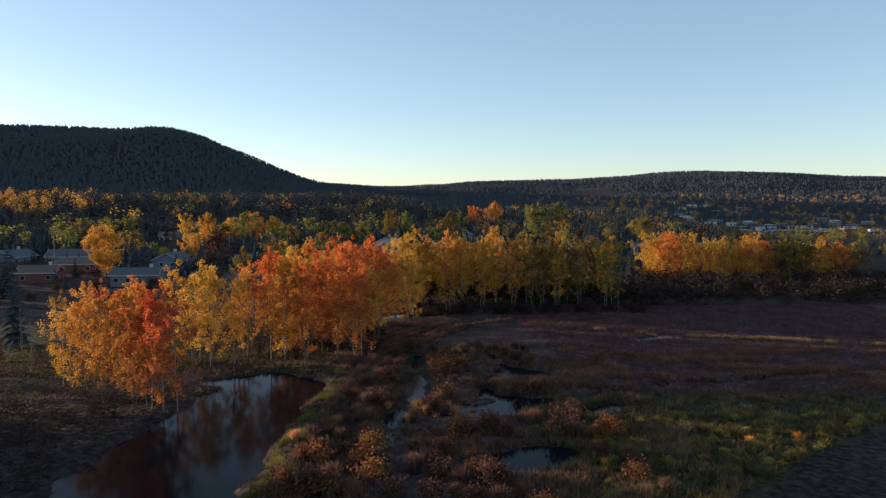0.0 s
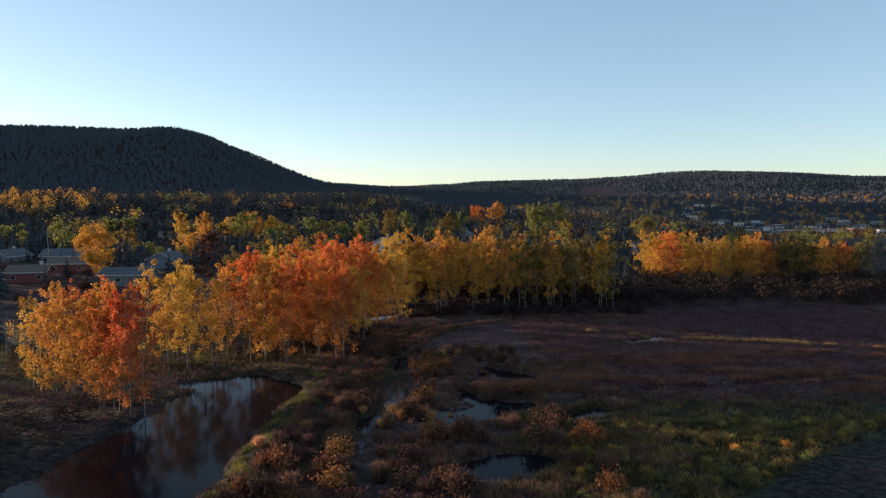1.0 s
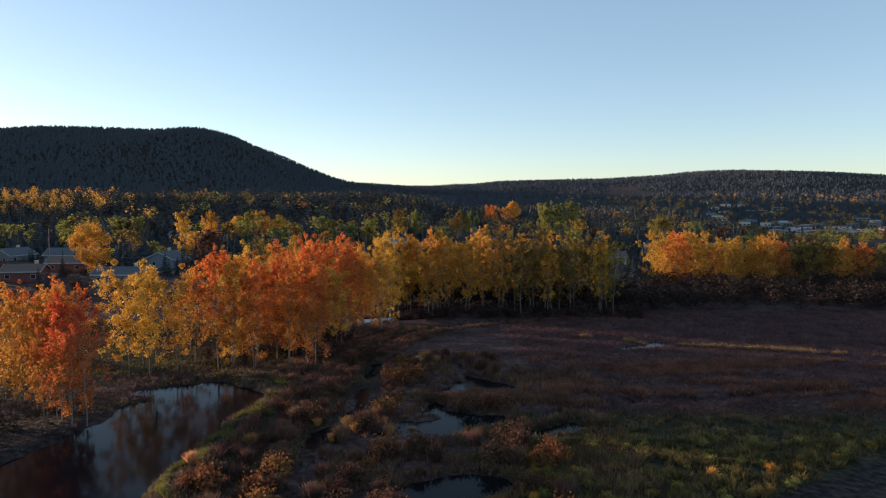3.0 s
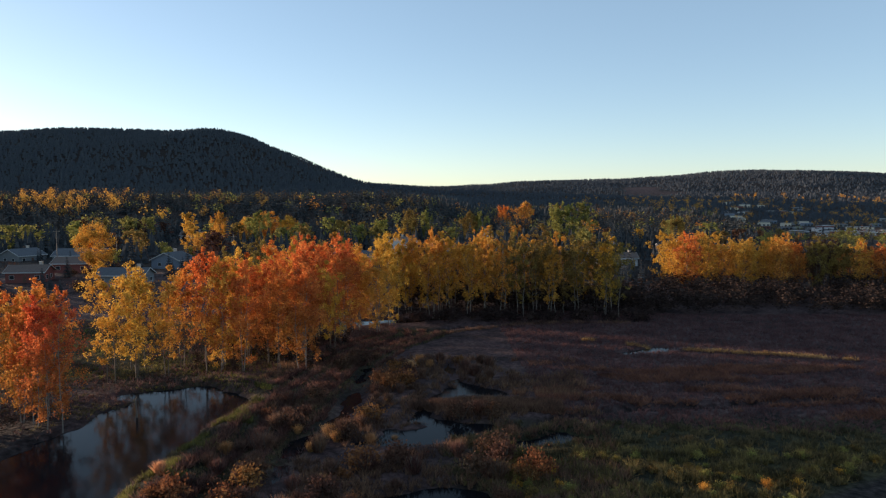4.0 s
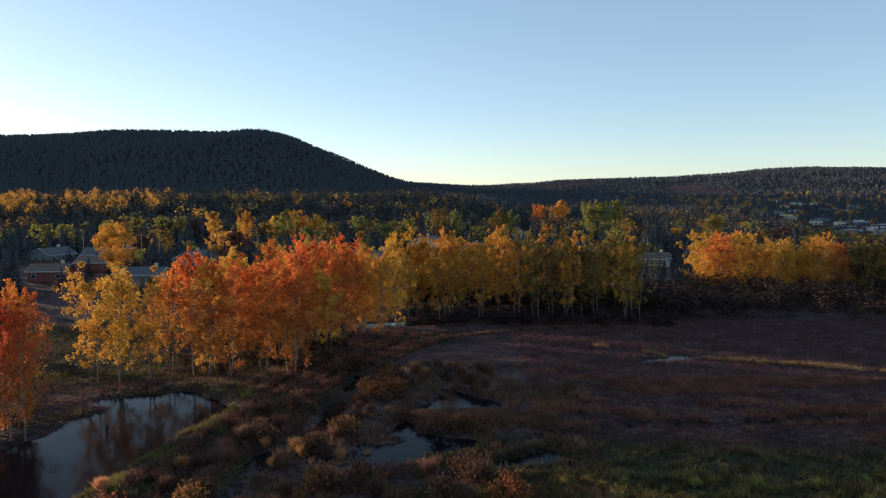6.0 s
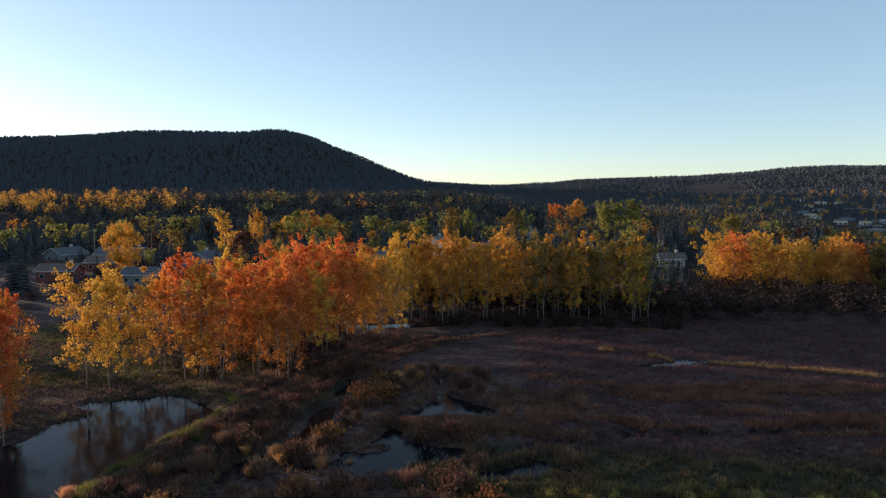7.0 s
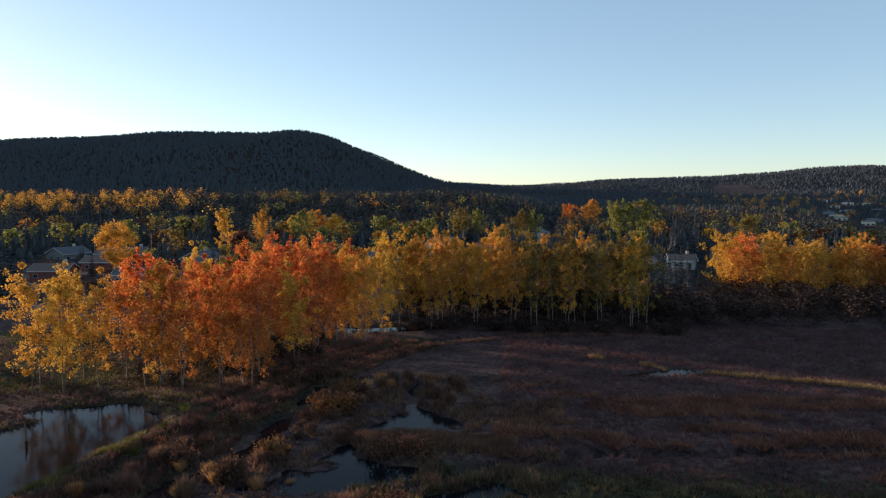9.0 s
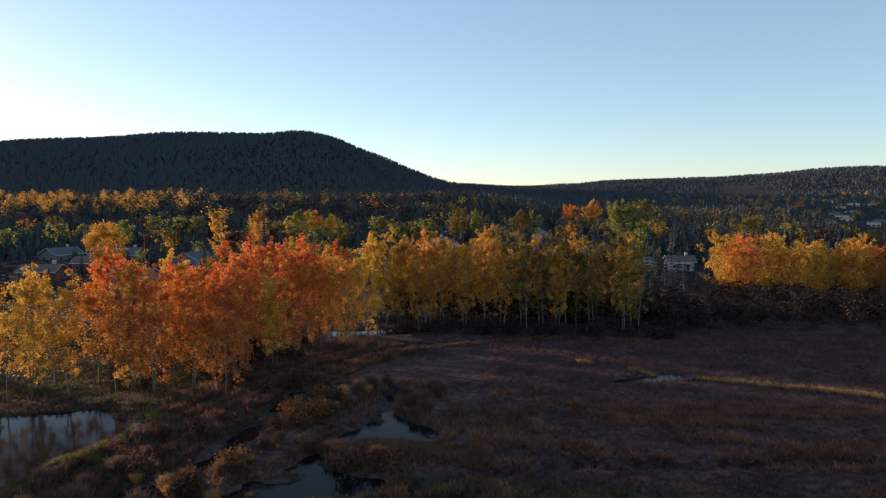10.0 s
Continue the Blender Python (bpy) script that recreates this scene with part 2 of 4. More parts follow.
def build_ground():
    xs, ys = axis(-60, 100, 1.1, -4800, 4900, 1.07), axis(55, 190, 1.1, -2500, 4900, 1.055)
    gx, gy = np.meshgrid(xs, ys)
    gz = land(gx, gy)
    nx, ny = len(xs), len(ys)
    verts = np.stack([gx.ravel(), gy.ravel(), gz.ravel()], 1)
    i = (np.arange(ny - 1)[:, None] * nx + np.arange(nx - 1)[None, :]).ravel()
    ob = mesh_object("ground", verts, np.stack([i, i + 1, i + nx + 1, i + nx], 1), GROUND)
    ob.data.polygons.foreach_set("use_smooth", [True] * len(ob.data.polygons))
    px, py = gx.ravel(), gy.ravel()
    wob = wobble(px, py, 7, 1.2)
    turf = smooth(px + wob, 8, 20) * (1 - smooth(py + wob, 98 + 0.12 * (px - 20), 103 + 0.12 * (px - 20)))
    turf = np.maximum(turf, 0.75 * np.exp(-((shore(px, py, RIVER) - 2.8) / 2.5) ** 2) * (px > -28))
    turf = np.maximum(turf, 0.95 * smooth(-px, 22, 32) * smooth(py + 2 * wob, 108, 116) * (1 - smooth(py, 150, 165)))
    turf = np.maximum(turf, 0.5 * smooth(py, 230, 260))
    turf = np.maximum(turf, 0.75 * (1 - smooth(shore(px, py, MARSH_ROWS) + wob, 5, 9)))
    clearing = (px + wobble(px, py, 45, 22) > 478) & (px + wobble(px, py, 45, 22) < 670) & (py > 2430) & (py < 2830)
    floor = 0.8 * smooth(py + 2 * wob, 238, 262) * (1 - clearing)
    turf = turf * (1 - clearing)
    bare = np.maximum(smooth((px - 40) * 0.62 - (py - 73.7) * 0.785 + 0.4 * wob, 0.0, 1.2) * (py < 110), 0)
    bare = np.maximum(bare, 0.9 * smooth(-px + wob, 33, 39) * (1 - smooth(py + wob, 90, 102)))
    for line, width in ((DITCH_INNER, 1.3), (DITCH_EDGE, 1.3)):
        bare = np.maximum(bare, 1 - smooth(np.abs(shore(px, py, line)), width * 0.4, width))
    bare = np.maximum(np.maximum(bare, floor), 1 - smooth(any_near(px, py), -1.5, -0.2))
    layer = ob.data.color_attributes.new("zone", "FLOAT_COLOR", "POINT")
    layer.data.foreach_set("color", np.stack([turf, bare, 0 * px, 0 * px + 1], 1).ravel().astype(np.float32))
    tagged(ob, "russet and green autumn meadow rising to wooded hills", "ground", kind="structure")
    return ob


def build_water(name, chain, label):
    x0, x1 = min(p[0] - p[2] for p in chain) - 3, max(p[0] + p[2] for p in chain) + 3
    y0, y1 = min(p[1] - p[2] for p in chain) - 3, max(p[1] + p[2] for p in chain) + 3
    xs, ys = np.arange(x0, x1, 0.8), np.arange(y0, y1, 0.8)
    gx, gy = np.meshgrid(xs, ys)
    inside = shore(gx, gy, chain) < 2.2
    index, verts, faces = {}, [], []
    for j in range(len(ys) - 1):
        for k in range(len(xs) - 1):
            if inside[j, k]:
                face = []
                for jj, kk in ((j, k), (j, k + 1), (j + 1, k + 1), (j + 1, k)):
                    if (jj, kk) not in index:
                        index[jj, kk] = len(verts)
                        verts.append((xs[kk], ys[jj], -0.42))
                    face.append(index[jj, kk])
                faces.append(face)
    tagged(mesh_object(name, verts, faces, WATER), label, "water", kind="structure")


ground = build_ground()
build_water("water_river", RIVER, "still dark river reflecting the evening sky")
build_water("water_creek", CREEK, "pale creek between the poplar trunks")
build_water("water_stream", STREAM, "narrow marsh stream between reeds")
for chain in (POND_A, POND_B, POND_C, POND_D):
    build_water("water_pond", chain, "shallow marsh pond with ragged reedy edges")
for chain in (SEEP, FAR_SEEP):
    build_water("water_seep", chain, "thin strip of standing water in the meadow")

# ---- trees ----
def tube(verts, faces, a, b, r0, r1, sides=5):
    a, b = Vector(a), Vector(b)
    q = (b - a).to_track_quat("Z", "Y")
    base = len(verts)
    for p, r in ((a, r0), (b, r1)):
        for k in range(sides):
            t = 2 * math.pi * k / sides
            verts.append(tuple(p + q @ Vector((r * math.cos(t), r * math.sin(t), 0))))
    for k in range(sides):
        k2 = (k + 1) % sides
        faces.append((base + k, base + k2, base + sides + k2, base + sides + k))


def leaf_quads(centres, sizes, rng):
    """Small leaf blades, one bent pair of triangles each, turned at random."""
    n = len(centres)
    u = rng.normal(size=(n, 3))
    u /= np.linalg.norm(u, axis=1)[:, None]
    v = np.cross(u, rng.normal(size=(n, 3)))
    v /= np.linalg.norm(v, axis=1)[:, None] + 1e-9
    s = sizes[:, None]
    w = np.cross(u, v)
    p0, p2 = centres - u * s * 0.6, centres + u * s * 0.6
    p1, p3 = centres + v * s * 0.42 + w * s * 0.12, centres - v * s * 0.42 + w * s * 0.12
    verts = np.stack([p0, p1, p2, p3], 1).reshape(-1, 3)
    return verts, np.arange(4 * n).reshape(-1, 4)


def broadleaf_meshes(seed, height, radius, clear, leaves, leaf, stems=1, upright=0.6):
    """Trunk and crown of a tree: stems that fork into rising limbs, and leaves in clumps round the limbs' ends."""
    rng = np.random.default_rng(seed)
    tv, tf, tips = [], [], []
    for s in range(stems):
        off = rng.normal(0, 0.55, 2) * (stems > 1)
        lean = rng.normal(0, 0.035, 2) + off * 0.03
        pts = [np.array([off[0] + lean[0] * z + 0.12 * rng.normal(), off[1] + lean[1] * z + 0.12 * rng.normal(), z]) for z in np.linspace(-0.3, height * (0.93 - 0.12 * s), 7)]
        r = 0.0066 * height / (1 + 0.25 * (stems - 1))
        for k in range(6):
            tube(tv, tf, pts[k], pts[k + 1], r * (1 - k / 6.6), r * (1 - (k + 1) / 6.6))
        limbs = int((26 if stems == 1 else 17))
        for k in range(limbs):
            f = clear + (0.97 - clear) * (k + rng.random()) / limbs
            z = f * pts[-1][2]
            j = min(int(np.searchsorted([p[2] for p in pts], z)), 6)
            p0, p1 = pts[max(j - 1, 0)], pts[j]
            base = p0 + (p1 - p0) * (z - p0[2]) / max(p1[2] - p0[2], 1e-6)
            g = (f - clear) / (1 - clear)
            reach = radius * (0.35 + 0.85 * math.sin(math.pi * min(0.16 + 0.80 * g, 1))) * rng.uniform(0.55, 1.1)
            ang = k * 2.4 + rng.normal(0, 0.4)
            tip = base + np.array([reach * math.cos(ang), reach * math.sin(ang), reach * upright * rng.uniform(0.5, 1.5)])
            tip[2] = min(tip[2], height)
            tube(tv, tf, base, base + (tip - base) * 0.9, r * 0.3, r * 0.08, 3)
            tips.append((base, tip, reach))
        tips.append((pts[-2], pts[-1] + np.array([0, 0, 0.06 * height]), radius * 0.4))
    per = max(leaves // len(tips), 4)
    cs = []
    for base, tip, reach in tips:
        share = per * (0.5 + 0.75 * min(max((tip[2] / height - clear) / (1 - clear), 0), 1))
        for c in range(4):
            k = rng.uniform(0.3, 1.08)
            mid = base + (tip - base) * k + rng.normal(0, 0.22, 3) * (0.5 + 0.4 * reach)
            spread = np.array([0.34, 0.34, 0.40]) * (0.24 + 0.20 * reach) * rng.uniform(0.6, 1.3)
            cs.append(mid + rng.normal(size=(int(share * rng.uniform(0.5, 1.5) / 4), 3)) * spread)
    cs = np.concatenate(cs)
    cs = cs[cs[:, 2] > 0.6]
    if stems == 3:
        way = rng.normal(size=(150, 3))
        way *= (rng.uniform(0.55, 1.0, 150) / np.linalg.norm(way, axis=1))[:, None]
        way = way * np.array([radius, radius, height * 0.44]) + np.array([0, 0, height * 0.55])
        cs = way[rng.integers(0, 150, leaves)] + rng.normal(size=(leaves, 3)) * 0.55
    lv, lf = leaf_quads(cs, leaf * rng.uniform(0.6, 1.35, len(cs)), rng)
    return (tv, tf), (lv, lf)


def put_mesh(name, vf, material):
    me = bpy.data.meshes.new(name)
    v, f = vf
    me.from_pydata(v if isinstance(v, list) else v.tolist(), [], f if isinstance(f, list) else f.tolist())
    me.materials.append(material)
    return me


TREE_MESHES = {}


def tree_meshes(form, seed, colour):
    key = (form, seed)
    if key not in TREE_MESHES:
        height, radius, clear, leaves, leaf, stems, upright = FORMS[form]
        t, c = broadleaf_meshes(seed * 7 + len(form), height, radius, clear, leaves, leaf, stems, upright)
        TREE_MESHES[key] = put_mesh("trunk", t, BIRCH if form in ("aspen", "poplar") else BARK), c
    trunk, c = TREE_MESHES[key]
    if (form, seed, colour) not in TREE_MESHES:
        TREE_MESHES[form, seed, colour] = put_mesh("crown", c, LEAF[colour])
    return trunk, TREE_MESHES[form, seed, colour]


# height, radius, bare part of the trunk, leaves, leaf size, stems, how steeply limbs rise
FORMS = {
    "aspen": (17, 3.3, 0.06, 6000, 0.235, 2, 0.75),
    "tall_aspen": (18, 3.3, 0.17, 5600, 0.24, 2, 0.75),
    "broad_poplar": (17, 3.8, 0.06, 3600, 0.34, 2, 0.8),
    "poplar": (20, 3.0, 0.16, 4400, 0.29, 2, 1.1),
    "spreading": (18, 6.2, 0.06, 5500, 0.50, 2, 0.6),
    "ball": (19, 6.3, 0.10, 8000, 0.42, 3, 0.9),
    "column": (18, 2.8, 0.08, 2600, 0.45, 1, 1.3),
    "small": (9, 2.8, 0.08, 750, 0.56, 1, 0.6),
}
rng_place = np.random.default_rng(5)


def broadleaf(form, x, y, height, colour, label, category="tree", group="", wide=1.0, name="broadleaf_tree"):
    trunk, crown = tree_meshes(form, int(rng_place.integers(0, 5)), colour)
    ob = new(name)
    s = height / FORMS[form][0]
    ob.matrix_world = Matrix.LocRotScale((x, y, land_at(x, y) - 0.05), Euler((0, 0, rng_place.uniform(0, 6.28))), (s * wide, s * wide, s))
    for part_name, me in (("trunk", trunk), ("crown", crown)):
        p = new(part_name, me)
        p.parent = ob
    return tagged(ob, label, category, group)


def conifer_meshes(seed):
    rng = np.random.default_rng(seed)
    tv, tf, cv, cf = [], [], [], []
    h, r = 18.0, 2.9
    tube(tv, tf, (0, 0, -0.3), (0, 0, h * 0.5), 0.24, 0.14, 6)
    tube(tv, tf, (0, 0, h * 0.5), (0, 0, h * 0.98), 0.14, 0.03, 6)
    tiers = 14
    for k in range(tiers):
        g = k / tiers
        z = h * (0.07 + 0.93 * g)
        count = 11 if g < 0.6 else 8
        for b in range(count):
            ang = 2 * math.pi * (b + rng.random() * 0.8) / count + k
            reach = r * (1 - g) ** 0.85 * rng.uniform(0.7, 1.15) + 0.18
            drop = reach * rng.uniform(0.15, 0.5)
            half = reach * 0.24 + 0.10
            d, s = np.array([math.cos(ang), math.sin(ang), 0]), np.array([-math.sin(ang), math.cos(ang), 0])
            i = len(cv)
            root = np.array([0, 0, z + 0.35])
            mid = d * reach * 0.55 + np.array([0, 0, z - drop * 0.3])
            tip = d * reach + np.array([0, 0, z - drop])
            cv += [tuple(root), tuple(mid + s * half - np.array([0, 0, 0.3])), tuple(tip), tuple(mid - s * half - np.array([0, 0, 0.3])), tuple(mid + np.array([0, 0, 0.15]))]
            cf += [(i, i + 1, i + 4), (i + 1, i + 2, i + 4), (i + 2, i + 3, i + 4), (i + 3, i, i + 4)]
    return put_mesh("trunk", (tv, tf), BARK), put_mesh("crown", (cv, cf), NEEDLE)


CONIFERS = [conifer_meshes(s) for s in range(4)]


def conifer(x, y, height, label="dark green spruce in evening shade", group="spruces among the houses", wide=1.0):
    trunk, crown = CONIFERS[int(rng_place.integers(0, 4))]
    ob = new("spruce_tree")
    s = height / 18
    ob.matrix_world = Matrix.LocRotScale((x, y, land_at(x, y) - 0.05), Euler((0, 0, rng_place.uniform(0, 6.28))), (s * wide, s * wide, s))
    for part_name, me in (("trunk", trunk), ("crown", crown)):
        p = new(part_name, me)
        p.parent = ob
    return tagged(ob, label, "tree", group)


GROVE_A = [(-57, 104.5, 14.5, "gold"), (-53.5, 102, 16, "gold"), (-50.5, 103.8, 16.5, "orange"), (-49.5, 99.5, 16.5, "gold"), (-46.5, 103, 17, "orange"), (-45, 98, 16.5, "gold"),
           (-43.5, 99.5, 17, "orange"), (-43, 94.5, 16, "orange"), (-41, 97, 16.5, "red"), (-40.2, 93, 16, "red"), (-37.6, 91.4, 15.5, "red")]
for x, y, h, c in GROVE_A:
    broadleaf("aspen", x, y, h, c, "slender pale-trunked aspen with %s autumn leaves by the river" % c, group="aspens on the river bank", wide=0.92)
GROVE_B = [(-42.5, 114.5, 18.5, "gold"), (-39.3, 115.5, 17.5, "gold"), (-41.5, 119.5, 18, "gold"), (-36.2, 118.5, 17.5, "gold"), (-36, 124, 18, "orange")]
for x, y, h, c in GROVE_B:
    broadleaf("tall_aspen", x, y, h, c, "tall aspen with thinning %s leaves in grass" % c, group="aspens on the river bank")
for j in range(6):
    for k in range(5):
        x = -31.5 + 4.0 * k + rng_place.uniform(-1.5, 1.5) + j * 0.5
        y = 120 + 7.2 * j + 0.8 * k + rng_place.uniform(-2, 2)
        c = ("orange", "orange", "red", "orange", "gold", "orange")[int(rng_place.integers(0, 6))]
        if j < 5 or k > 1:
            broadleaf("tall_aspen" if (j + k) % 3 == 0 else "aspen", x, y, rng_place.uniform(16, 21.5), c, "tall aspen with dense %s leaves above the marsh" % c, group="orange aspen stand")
for k in range(15):
    for j in range(3):
        x, y = -9 + 3.9 * k + rng_place.uniform(-1.2, 1.2), 177 + 8 * j + 0.25 * k + rng_place.uniform(-2, 2)
        c = ("gold", "yellow", "yellow")[(k + j) % 3] if k < 7 else ("olive", "yellow", "olive")[(k + j) % 3]
        if k == 0 and j == 0:
            continue
        broadleaf("poplar", x, y, rng_place.uniform(16.5, 21.5) - 0.15 * max(k - 8, 0), c, "tall poplar with %s leaves and pale bare lower trunk" % c, group="poplar row at the meadow edge")
for k in range(16):
    for j in range(3):
        x, y = 73 + 4.7 * k + rng_place.uniform(-1.5, 1.5), 232 + 8 * j + rng_place.uniform(-2, 2)
        c = ("gold", "gold", "gold", "yellow", "orange")[int(rng_place.integers(0, 5))] if k < 9 or k in (12, 13) else ("olive", "brown", "brown")[j]
        broadleaf("broad_poplar", x, y, rng_place.uniform(13, 18) - (2.5 if k > 11 else 0), c, "golden poplar with broad leafy crown beyond the meadow", group="golden trees beyond the meadow", wide=1.05)
for x, y, h, c in ((-13, 157.3, 17, "gold"), (-8, 156.5, 16, "gold"), (-13, 167.5, 18, "orange"), (-6.5, 165.5, 17, "gold"), (-4, 182, 19, "gold"), (-12, 184, 19, "gold"), (-20, 183, 18, "orange")):
    broadleaf("aspen", x, y, h, c, "golden aspen with dark trunk beside the creek", group="aspens by the creek")
# mostly hidden trees, added to shade the poplar row and narrow a sunbeam
for x, y, h, c in ((-26, 184, 16, "gold"), (-32, 190, 16, "orange"), (-38, 186, 15.5, "gold"), (-44, 192, 16, "olive"), (-30, 200, 16, "olive"), (-40, 202, 16.5, "gold"), (-47, 205, 16, "olive"), (-50, 200, 15.5, "olive"), (-22, 196, 16, "gold"), (-35, 208, 16.5, "olive"), (-56, 194, 14, "olive"), (-30, 173.5, 15, "gold"), (-25, 161.8, 16, "gold")):
    broadleaf("broad_poplar", x, y, h, c, "leafy %s poplar behind the aspen stand" % c, group="aspens by the creek")
for x, y, h in ((-76, 124, 11), (-73, 121, 9), (-72, 128, 10), (-68, 123, 8)):
    trunk, _ = tree_meshes("aspen", int(rng_place.integers(0, 5)), "orange")
    ob = new("bare_tree")
    ob.matrix_world = Matrix.LocRotScale((x, y, land_at(x, y) - 0.05), Euler((0, 0, rng_place.uniform(0, 6.28))), (h / 17,) * 3)
    p = new("trunk", trunk)
    p.parent = ob
    tagged(ob, "leafless grey sapling at the meadow edge", "tree", "bare saplings")
for x, y, h in ((-70, 107, 6), (-74, 113, 6.5), (-77, 108, 7), (-66, 112, 4.5)):
    broadleaf("aspen", x, y, h, "brown", "half-bare brown tree on the river bank", group="aspens on the river bank")
for x, y, h in ((-43, 121, 4.5), (-41.5, 122.5, 3.5), (-69, 124, 5), (-71, 119, 4), (-30.5, 99, 3)):
    v, f = [], []
    tube(v, f, (0, 0, -0.3), (0.1, 0.05, h * 0.6), 0.16, 0.12, 7)
    tube(v, f, (0.1, 0.05, h * 0.6), (0.02, 0.15, h), 0.12, 0.03, 7)
    tube(v, f, (0.1, 0.05, h * 0.55), (0.7, 0.2, h * 0.8), 0.05, 0.015, 5)
    ob = new("dead_snag")
    ob.matrix_world = pose(x, y, land_at(x, y), 0, 0, 40 * h)
    mesh_object("trunk", v, f, BARK, ob)
    tagged(ob, "dark broken dead tree trunk by the river", "dead tree", "dead snags")
conifer(-84, 134, 19, "tall dark spruce at the meadow edge", "spruces on the river side")
# out of view; added to shade the near left bank
for x, y, h in ((-78, 66, 15), (-80, 74, 15), (-83, 81, 16), (-86, 88, 15), (-90, 94, 14), (-92, 84, 16), (-90, 75, 16), (-88, 66, 15), (-97, 91, 15), (-80, 58, 15), (-74, 60, 14)):
    conifer(x, y, h, "dark spruce out of view, added to cast shade", "spruces on the river side", 1.7)

for x, y, h in ((-123, 193, 13), (-126, 199, 14), (-113, 205, 5), (-118, 209, 6), (-108, 202, 4), (-104, 206, 5), (-121, 226, 7), (-114, 240, 7), (-90, 232, 8), (-84, 240, 9), (-86, 226, 6)):
    conifer(x, y, h, "dark spruce in a garden by the houses", "garden spruces", 1.6)
# out of view; added to shade the lower aspens and the houses
for x, y, h in ((-141, 176, 22), (-150, 182, 23),  (-158, 192, 23),
                (-176, 214, 17), (-184, 224, 18), (-190, 236, 17), (-180, 246, 18), (-196, 250, 18), (-172, 204, 16)):
    conifer(x, y, h, "dark spruce out of view, added to cast shade", "spruces on the river side", 1.7)

# ---- shrubs ----
SHRUB_MESHES = {}


def tuft_template(seed, blades, spread=0.35, thin=1.0):
    rng = np.random.default_rng(seed)
    v, f = [], []
    for b in range(blades):
        ang, r = rng.uniform(0, 6.28), rng.uniform(0, 0.25)
        base = np.array([r * math.cos(ang), r * math.sin(ang), -0.05])
        lean = rng.normal(0, spread, 2)
        side = np.array([math.cos(ang + 1.6), math.sin(ang + 1.6), 0]) * rng.uniform(0.05, 0.09) * thin
        v += [base - side, base + side, base + np.array([lean[0], lean[1], rng.uniform(0.6, 1.1)])]
        f.append((3 * b, 3 * b + 1, 3 * b + 2))
    return v, f


def shrub_mesh(seed, colour, tall):
    key = (seed, colour, tall)
    if key not in SHRUB_MESHES:
        rng = np.random.default_rng(100 + seed)
        sv, sf, cs = [], [], []
        for k in range(16):
            ang, lean = rng.uniform(0, 6.28), rng.uniform(0.1, 0.75)
            tip = np.array([math.cos(ang) * lean, math.sin(ang) * lean, rng.uniform(0.6, 1.05) * tall])
            tube(sv, sf, (0.1 * math.cos(ang), 0.1 * math.sin(ang), -0.1), tip, 0.025, 0.008, 3)
            cs.append(tip * np.array([1, 1, 0.8]) + rng.normal(size=(32, 3)) * np.array([0.24, 0.24, 0.26]))
        cs = np.concatenate(cs)
        cs = cs[cs[:, 2] > 0.05]
        if colour == "straw":
            SHRUB_MESHES[key] = put_mesh("stem", (sv, sf), BARK), put_mesh("foliage", tuft_template(300 + seed, 600, 0.24, 0.5), SUNLIT_STRAW)
            return SHRUB_MESHES[key]
        if colour == "reed":
            SHRUB_MESHES[key] = put_mesh("stem", (sv, sf), BARK), put_mesh("foliage", tuft_template(200 + seed, 560, 0.26, 0.5), REED)
            return SHRUB_MESHES[key]
        SHRUB_MESHES[key] = put_mesh("stem", (sv, sf), BARK), put_mesh("foliage", leaf_quads(cs, 0.15 * rng.uniform(0.6, 1.4, len(cs)), rng), LEAF[colour])
    return SHRUB_MESHES[key]


def shrub(x, y, size, colour, label, group, tall=1.0):
    stems, foliage = shrub_mesh(int(rng_place.integers(0, 4)), colour, tall)
    ob = new("shrub")
    ob.matrix_world = Matrix.LocRotScale((x, y, land_at(x, y) - 0.03), Euler((0, 0, rng_place.uniform(0, 6.28))), (size, size, size))
    for part_name, me in (("stem", stems), ("foliage", foliage)):
        p = new(part_name, me)
        p.parent = ob
    return tagged(ob, label, "shrub", group)


def dry(x, y):
    return float(any_shore(np.array([x, x, x]), np.array([y, y + 2.5, y + 5])).min()) > 0.7 and float(shore(np.array([x]), np.array([y]), STREAM)[0]) > 1.8


count = 0
while count < 150:
    x, y = rng_place.uniform(-16, 24), rng_place.uniform(62, 132)
    if dry(x, y) and abs(x - 3) < 12 + 0.12 * (132 - y):
        c = ("brown", "reed", "reed", "brown", "rust", "reed", "reed")[int(rng_place.integers(0, 7))]
        shrub(x, y, rng_place.uniform(0.9, 2.1), c, "%s marsh shrub between the ponds" % {"brown": "brown twiggy", "reed": "brown reedy", "rust": "rust-brown leafy"}[c], "marsh shrubs")
        count += 1
# the sunlit look of these tussocks sits in their straw colour
for x, y, s in ((1.6, 91.6, 1.5), (-2.2, 91, 1.5), (-3.4, 92.2, 1.7), (-1.2, 93, 1.4), (4.2, 93.6, 1.0), (-13.5, 86, 1.5), (-17, 78, 1.4), (3.6, 128, 2.0), (2.4, 124, 1.8), (5.4, 126, 1.5), (-10, 88, 1.1), (-7.5, 93.5, 1.2), (-4.5, 88, 1.1), (2.5, 84.5, 1.1), (-1, 79, 1.2)):
    shrub(x, y, s, "straw", "golden reed tussock in the marsh, tinted as if sunlit", "golden tussocks")
